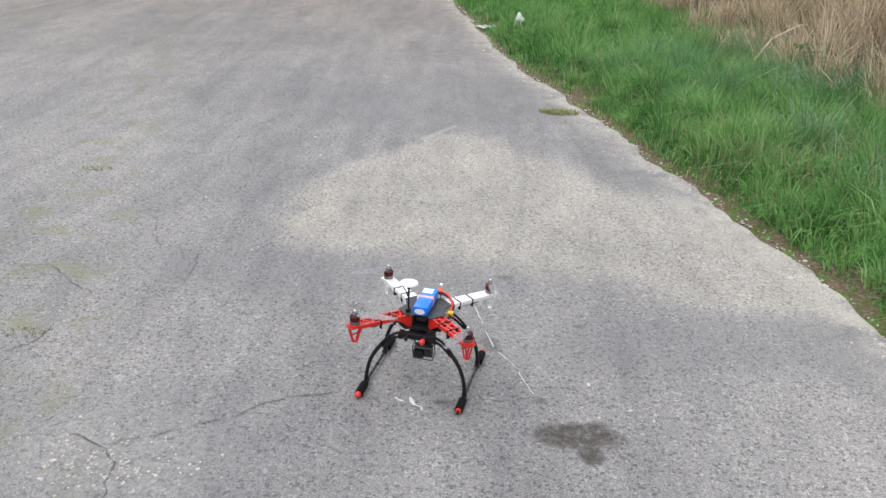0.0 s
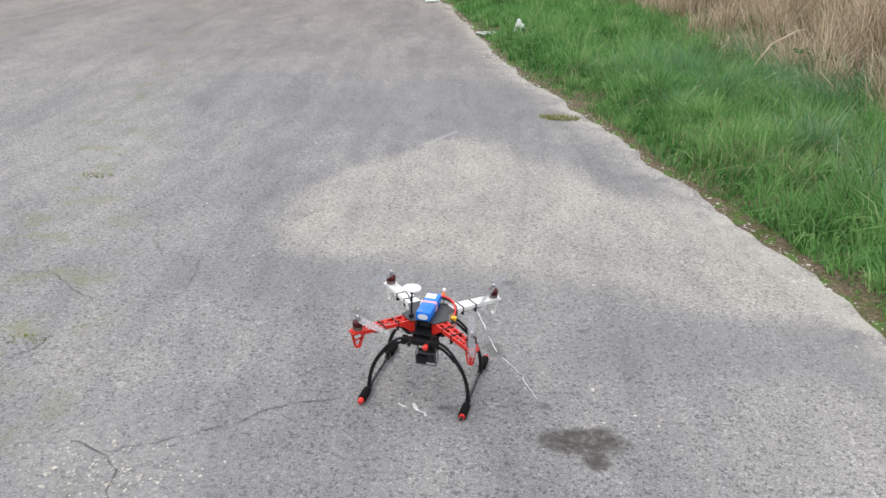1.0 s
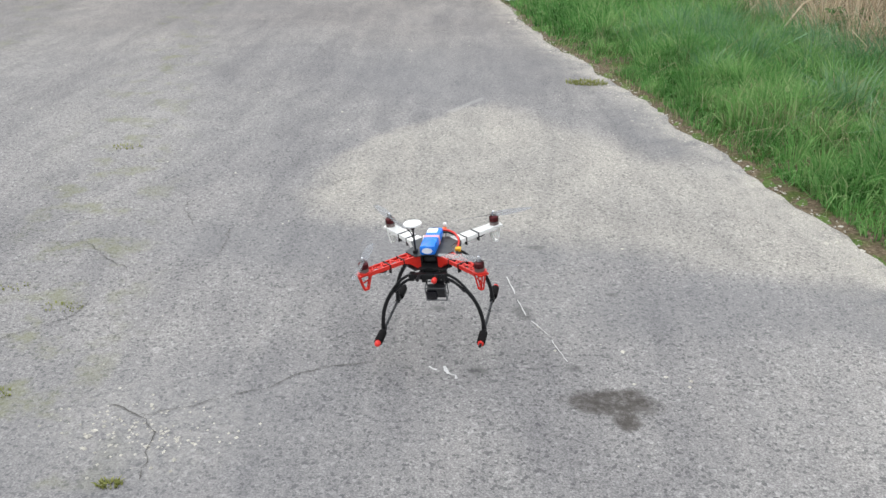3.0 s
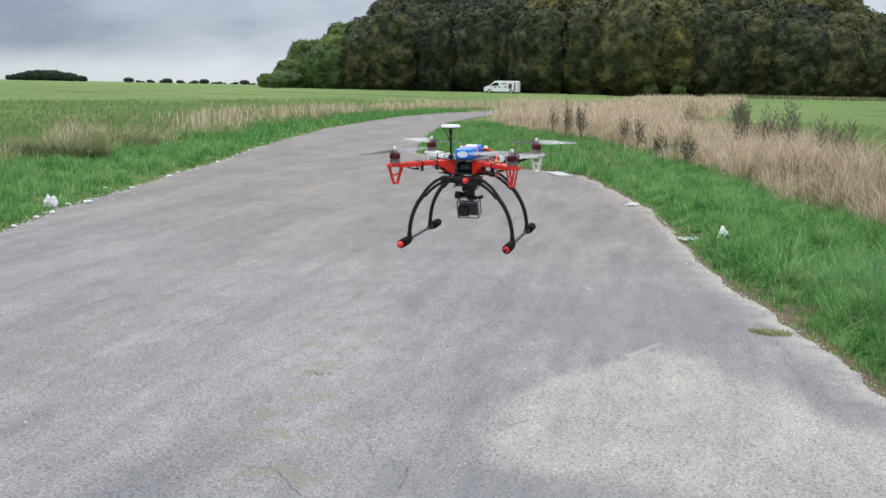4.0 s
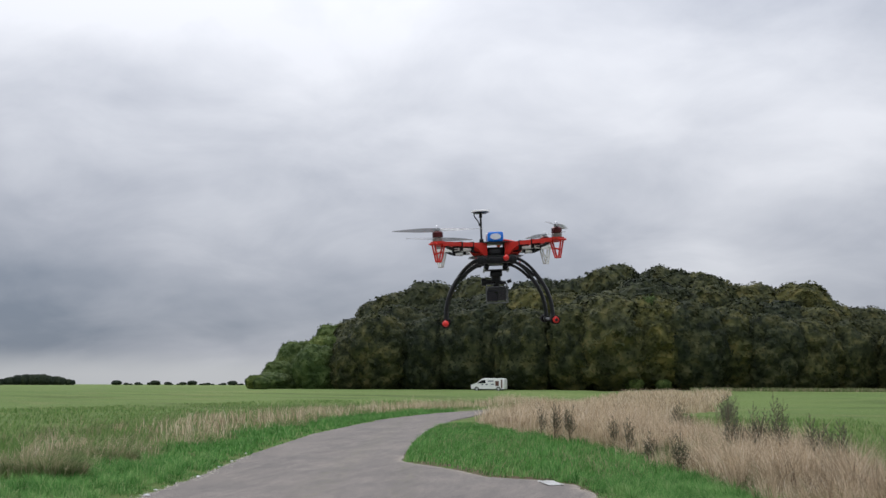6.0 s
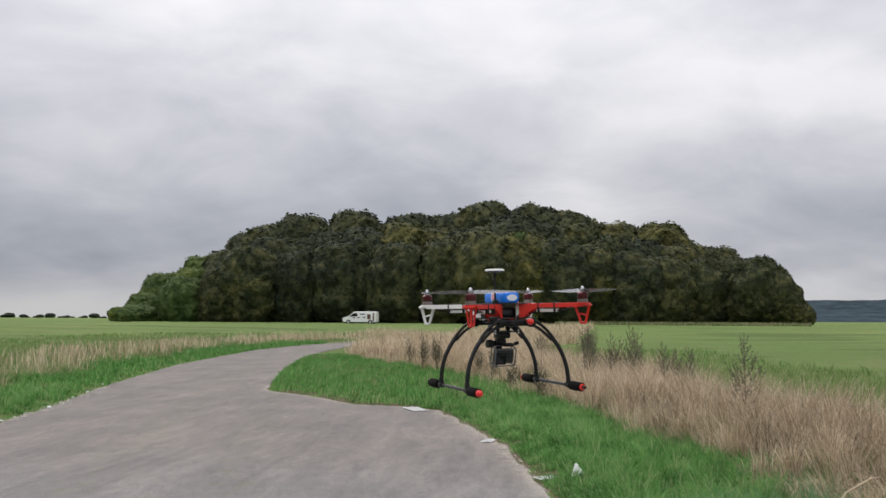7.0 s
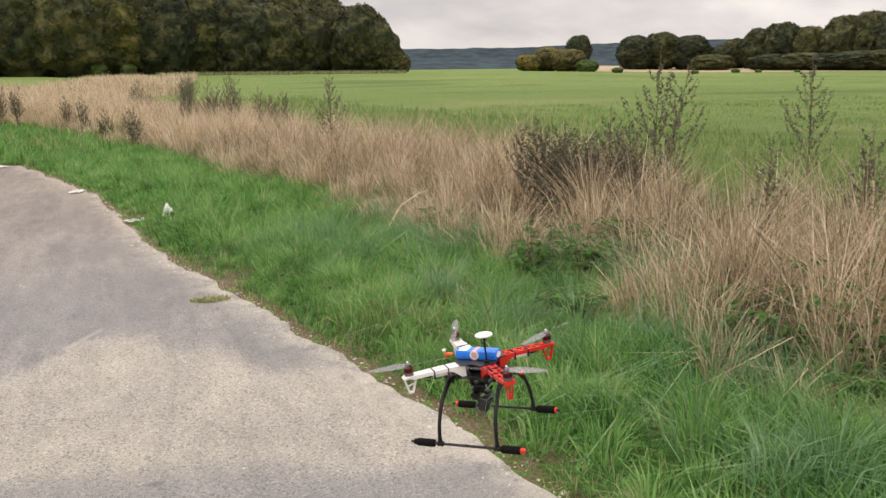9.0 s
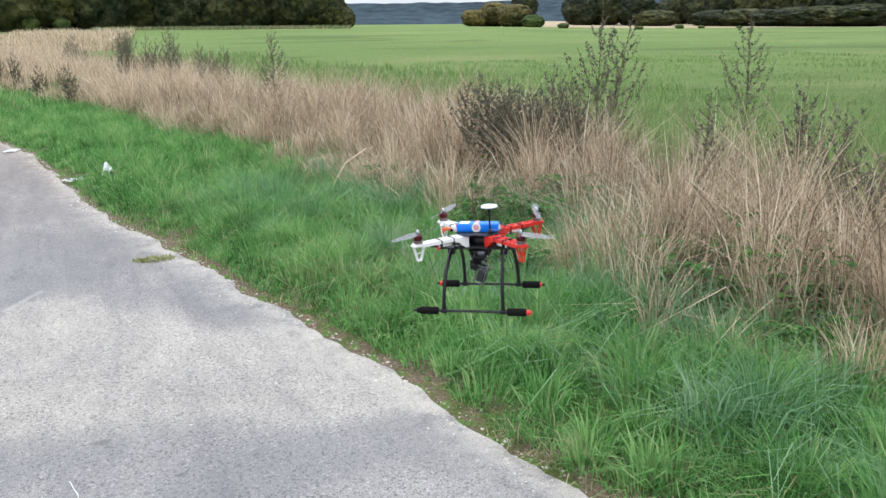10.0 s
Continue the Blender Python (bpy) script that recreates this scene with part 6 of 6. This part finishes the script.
def build_quadcopter():
    q = thing("quadcopter", pose(-0.044, 2.256, 0.273, 0.2, 0, 167.3), "quadcopter with red and white arms, blue battery and action camera", "drone")
    props = []
    for sx in (1, -1):
        for sy in (1, -1):
            build_arm(q, sx, sy)
            build_motor(q, sx, sy)
            props.append(build_prop(q, sx, sy))
            build_leg(q, sx, sy)
        build_skid(q, sx)
    bm = bmesh.new()
    plate(bm, -0.0428, 0.0022, 0.078)
    part("top_plate", bm, M["pcb"], q)
    bm = bmesh.new()
    plate(bm, -0.0815, 0.0022, 0.086)
    part("bottom_plate", bm, M["pcb"], q)
    bm = bmesh.new()
    box(bm, 0, 0, -0.066, 0.05, 0.062, 0.024, bevel=0.003)
    ctl = part("flight_controller", bm, M["black"], q, "black flight controller box between the plates")
    bm = bmesh.new()
    box(bm, 0.002, 0.0325, -0.066, 0.03, 0.004, 0.012, bevel=0.001)
    box(bm, 0.0265, 0.004, -0.066, 0.004, 0.03, 0.012, bevel=0.001)
    part("connector_row", bm, M["camgrey"], ctl, "grey pin connectors")
    # battery, strap and labels
    bm = bmesh.new()
    box(bm, 0, -0.004, -0.0265, 0.044, 0.136, 0.028, bevel=0.006)
    bat = part("battery", bm, M["blue"], q, "glossy blue shrink-wrapped battery pack")
    bm = bmesh.new()
    box(bm, 0, -0.008, -0.0265, 0.0462, 0.020, 0.0302, bevel=0.006)
    part("battery_strap", bm, M["pink"], bat, "pale pink hook-and-loop strap")
    bm = bmesh.new()
    g = bmesh.ops.create_cone(bm, cap_ends=True, segments=24, radius1=1, radius2=1, depth=1)
    bmesh.ops.transform(bm, verts=g["verts"], matrix=Matrix.Translation((0, 0.0642, -0.0265)) @ Matrix.Diagonal((0.015, 0.0016, 0.0085, 1)) @ Matrix.Rotation(math.pi / 2, 4, "X"))
    part("battery_label", bm, M["label"], bat, "pale oval label")
    bm = bmesh.new()
    box(bm, 0.004, -0.046, -0.0122, 0.03, 0.03, 0.001)
    part("battery_label", bm, M["label"], bat, "pale rectangular label")
    bm = bmesh.new()
    rod(bm, (0.0215, -0.006, -0.0245), (0.0238, -0.006, -0.0245), 0.0145, seg=24)
    part("battery_emblem", bm, M["white"], bat, "round white sticker")
    bm = bmesh.new()
    rod(bm, (0.0236, -0.006, -0.0245), (0.0244, -0.006, -0.0245), 0.0095, seg=20)
    part("battery_emblem", bm, M["pink"], bat, "pink round centre")
    # receiver at the tail with a white tip
    bm = bmesh.new()
    box(bm, -0.016, -0.112, -0.038, 0.012, 0.026, 0.008, bevel=0.002)
    box(bm, -0.016, -0.124, -0.043, 0.009, 0.008, 0.016, bevel=0.002)
    rec = part("tail_receiver", bm, M["orange"], q, "orange-red receiver block at the tail")
    bm = bmesh.new()
    ball(bm, (-0.016, -0.128, -0.027), 0.0062)
    part("receiver_tip", bm, M["white"], rec)
    bm = bmesh.new()
    tube(bm, bez((-0.016, -0.124, -0.044), (-0.02, -0.13, -0.06), (-0.015, -0.11, -0.075), (-0.012, -0.085, -0.078), 8), 0.0016, 5)
    part("receiver_lead", bm, M["black"], rec)
    # power leads and yellow plug beside the body
    bm = bmesh.new()
    tube(bm, bez((0.0, -0.07, -0.03), (-0.05, -0.10, -0.03), (-0.085, -0.05, -0.045), (-0.075, -0.018, -0.056), 10), 0.0035, 7)
    tube(bm, bez((-0.072, 0.0, -0.058), (-0.075, 0.02, -0.07), (-0.06, 0.03, -0.075), (-0.035, 0.02, -0.078), 8), 0.0035, 7)
    lead = part("battery_lead", bm, M["black"], q)
    bm = bmesh.new()
    tube(bm, bez((0.006, -0.07, -0.026), (-0.045, -0.106, -0.022), (-0.08, -0.05, -0.038), (-0.07, -0.018, -0.052), 10), 0.003, 7)
    part("red_lead", bm, M["redcap"], lead, "red battery lead")
    bm = bmesh.new()
    box(bm, -0.073, -0.009, -0.055, 0.016, 0.018, 0.010, bevel=0.002)
    part("power_plug", bm, M["yellow"], lead, "yellow power plug")
    bm = bmesh.new()
    tube(bm, bez((-0.03, -0.055, -0.084), (-0.075, -0.06, -0.082), (-0.085, -0.045, -0.095), (-0.06, -0.04, -0.1), 8), 0.002, 5)
    part("camera_lead", bm, M["redcap"], q, "thin red lead loop")
    # satellite receiver on a mast
    gx, gy, gz = 0.039, 0.042, 0.046
    bm = bmesh.new()
    rod(bm, (gx, gy - 0.001, -0.041), (gx, gy, gz - 0.004), 0.0029, seg=8)
    box(bm, gx, gy, -0.036, 0.012, 0.016, 0.010, bevel=0.002)
    box(bm, gx, gy, gz - 0.012, 0.009, 0.009, 0.010, bevel=0.002)
    mast = part("gps_mast", bm, M["black"], q, "thin black folding mast")
    bm = bmesh.new()
    tube(bm, bez((gx + 0.018, gy, gz - 0.003), (gx + 0.02, gy, gz - 0.02), (gx + 0.004, gy, gz - 0.02), (gx + 0.004, gy, gz - 0.04), 8), 0.0017, 5)
    part("gps_lead", bm, M["black"], mast)
    bm = bmesh.new()
    rod(bm, (gx, gy, gz - 0.005), (gx, gy, gz - 0.001), 0.017, 0.025, seg=28)
    disc = part("gps_base", bm, M["black"], mast)
    bm = bmesh.new()
    rod(bm, (gx, gy, gz - 0.001), (gx, gy, gz + 0.003), 0.0262, 0.0255, seg=28)
    rod(bm, (gx, gy, gz + 0.003), (gx, gy, gz + 0.0045), 0.0255, 0.021, seg=28)
    part("gps_cover", bm, M["gps"], mast, "white round satellite receiver")
    # undercarriage rails
    for sx in (-1, 1):
        x = sx * 0.024
        bm = bmesh.new()
        rod(bm, (x, -0.125, -0.090), (x, 0.118, -0.090), 0.0052, seg=10)
        rail = part("rail_tube", bm, M["carbon"], q)
        bm = bmesh.new()
        e = 0.121 if sx < 0 else -0.128
        rod(bm, (x, e - 0.006, -0.090), (x, e + 0.002, -0.090), 0.0075, seg=12)
        ball(bm, (x, e + (0.002 if sx < 0 else -0.004), -0.090), 0.0082, 1, 12)
        part("rail_cap", bm, M["redcap"], rail, "round red rail cap")
    for sy in (-1, 1):
        bm = bmesh.new()
        box(bm, 0, sy * 0.085, -0.093, 0.104, 0.018, 0.017, bevel=0.003)
        box(bm, 0.046, sy * 0.085, -0.094, 0.016, 0.022, 0.022, bevel=0.003)
        box(bm, -0.046, sy * 0.085, -0.094, 0.016, 0.022, 0.022, bevel=0.003)
        part("leg_crossbar", bm, M["black"], q)
    # damped gimbal and camera
    bm = bmesh.new()
    box(bm, 0, 0.0, -0.099, 0.066, 0.07, 0.003, bevel=0.001)
    box(bm, 0, 0.0, -0.118, 0.072, 0.058, 0.0035, bevel=0.001)
    gim = part("gimbal_plate", bm, M["pcb"], q)
    for sx in (-1, 1):
        for sy in (-1, 1):
            bm = bmesh.new()
            ball(bm, (sx * 0.027, sy * 0.024, -0.1085), 0.0075, 1.15, 10)
            part("damper_ball", bm, M["black"], gim, "black rubber damper")
            bm = bmesh.new()
            rod(bm, (sx * 0.034, sy * 0.027, -0.1235), (sx * 0.034, sy * 0.027, -0.112), 0.0022, seg=8)
            part("screw", bm, M["steel"], gim)
    bm = bmesh.new()
    box(bm, 0, -0.006, -0.1285, 0.034, 0.04, 0.016, bevel=0.003)
    rod(bm, (0, -0.012, -0.134), (0, -0.012, -0.150), 0.0135, seg=18)
    box(bm, 0.0, -0.03, -0.152, 0.018, 0.012, 0.03, bevel=0.003)
    rod(bm, (0.028, -0.012, -0.15), (0.042, -0.012, -0.15), 0.011, seg=16)
    box(bm, 0.016, -0.024, -0.15, 0.05, 0.006, 0.014, bevel=0.002)
    part("gimbal_motor", bm, M["black"], gim, "black gimbal motors and bracket")
    tilt = Matrix.Translation((0, 0.0, -0.184)) @ Matrix.Rotation(radians(-16), 4, "X")

    def cam_part(name, bm2, mat, parent, label=""):
        bmesh.ops.transform(bm2, verts=bm2.verts[:], matrix=tilt)
        return part(name, bm2, mat, parent, label)

    bm = bmesh.new()
    box(bm, 0, -0.001, 0, 0.053, 0.021, 0.038, bevel=0.003)
    body = cam_part("action_camera", bm, M["camgrey"], q, "grey action camera in a clear housing")
    bm = bmesh.new()
    box(bm, 0.013, 0.0125, -0.004, 0.031, 0.010, 0.031, bevel=0.003)
    cam_part("lens_port", bm, M["lens"], body, "black square lens port")
    bm = bmesh.new()
    for sx in (-1, 1):
        for sz in (-1, 1):
            rod(bm, (sx * 0.0295, -0.016, sz * 0.0235), (sx * 0.0295, 0.014, sz * 0.0235), 0.0018, seg=8)
        for sy in (-0.016, 0.014):
            rod(bm, (sx * 0.0295, sy, -0.0235), (sx * 0.0295, sy, 0.0235), 0.0018, seg=8)
    for sz in (-1, 1):
        for sy in (-0.016, 0.014):
            rod(bm, (-0.0295, sy, sz * 0.0235), (0.0295, sy, sz * 0.0235), 0.0018, seg=8)
    cam_part("housing_frame", bm, M["haze"], body, "hazy clear-plastic housing edges")
    bm = bmesh.new()
    box(bm, -0.017, 0.0115, 0.004, 0.016, 0.003, 0.016, bevel=0.001)
    cam_part("camera_display", bm, M["pcb"], body)
    bm = bmesh.new()
    box(bm, -0.012, -0.002, 0.031, 0.03, 0.016, 0.007, bevel=0.002)
    rod(bm, (-0.03, -0.002, 0.032), (-0.042, -0.002, 0.036), 0.005, seg=10)
    cam_part("housing_latch", bm, M["black"], body, "black housing latch")
    return q, props


build_ground()
build_road()
build_marks()
build_hills()
build_grass()
build_tufts()
build_weeds()
build_trees()
build_van()
build_litter()
build_pebbles()
quad, propellers = build_quadcopter()

# flight of the quadcopter: seconds, place, turn in degrees
FLIGHT = [
    (0.0, -0.044, 2.256, 0.2735, 0.0, 0.0, 167.3),
    (2.0, -0.044, 2.256, 0.2735, 0.0, 0.0, 167.3),
    (3.3, -0.22, 2.267, 0.468, -1.0, 7.1, 173.9),
    (3.5, -0.351, 2.312, 0.641, -1.4, 4.4, 174.8),
    (4.0, -0.576, 2.33, 1.335, -2.3, 1.2, 176.2),
    (4.5, -0.671, 2.336, 1.973, -2.3, 2.0, 179.9),
    (5.0, -0.65, 2.314, 2.27, -3.2, 0.9, -179.4),
    (5.2, -0.62, 2.305, 2.276, -3.3, 2.0, 179.9),
    (6.3, -0.357, 2.516, 2.019, -5.5, 2.4, -162.1),
    (6.5, -0.256, 2.589, 1.926, -5.3, 3.6, -158.6),
    (7.0, -0.023, 2.522, 1.68, -0.7, 1.8, -154.8),
    (7.5, 0.229, 2.227, 1.462, 2.6, 1.4, -147.2),
    (8.0, 0.524, 2.191, 1.227, 0.9, 2.5, -138.1),
    (8.5, 0.852, 2.148, 0.983, 2.7, 2.1, -135.8),
    (9.0, 1.175, 2.158, 0.668, 6.2, 3.2, -137.2),
    (9.5, 1.324, 2.133, 0.608, 4.3, 2.6, -134.0),
    (10.0, 1.401, 2.21, 0.889, 2.9, 0.5, -128.4),
]


def motions():
    walk(quad, [(t, pose(x, y, z, rx, ry, rz)) for t, x, y, z, rx, ry, rz in FLIGHT])
    # the propellers turn all the time, neighbours against each other
    for k, p in enumerate(propellers):
        at = p.matrix_basis.translation.copy()
        hand = 1 if at.x * at.y > 0 else -1
        walk(p, [(i / FPS, Matrix.Translation(at) @ pose(0, 0, 0, 0, 0, 37 * k + hand * 83 * i)) for i in range(10 * FPS + 1)])


motions()
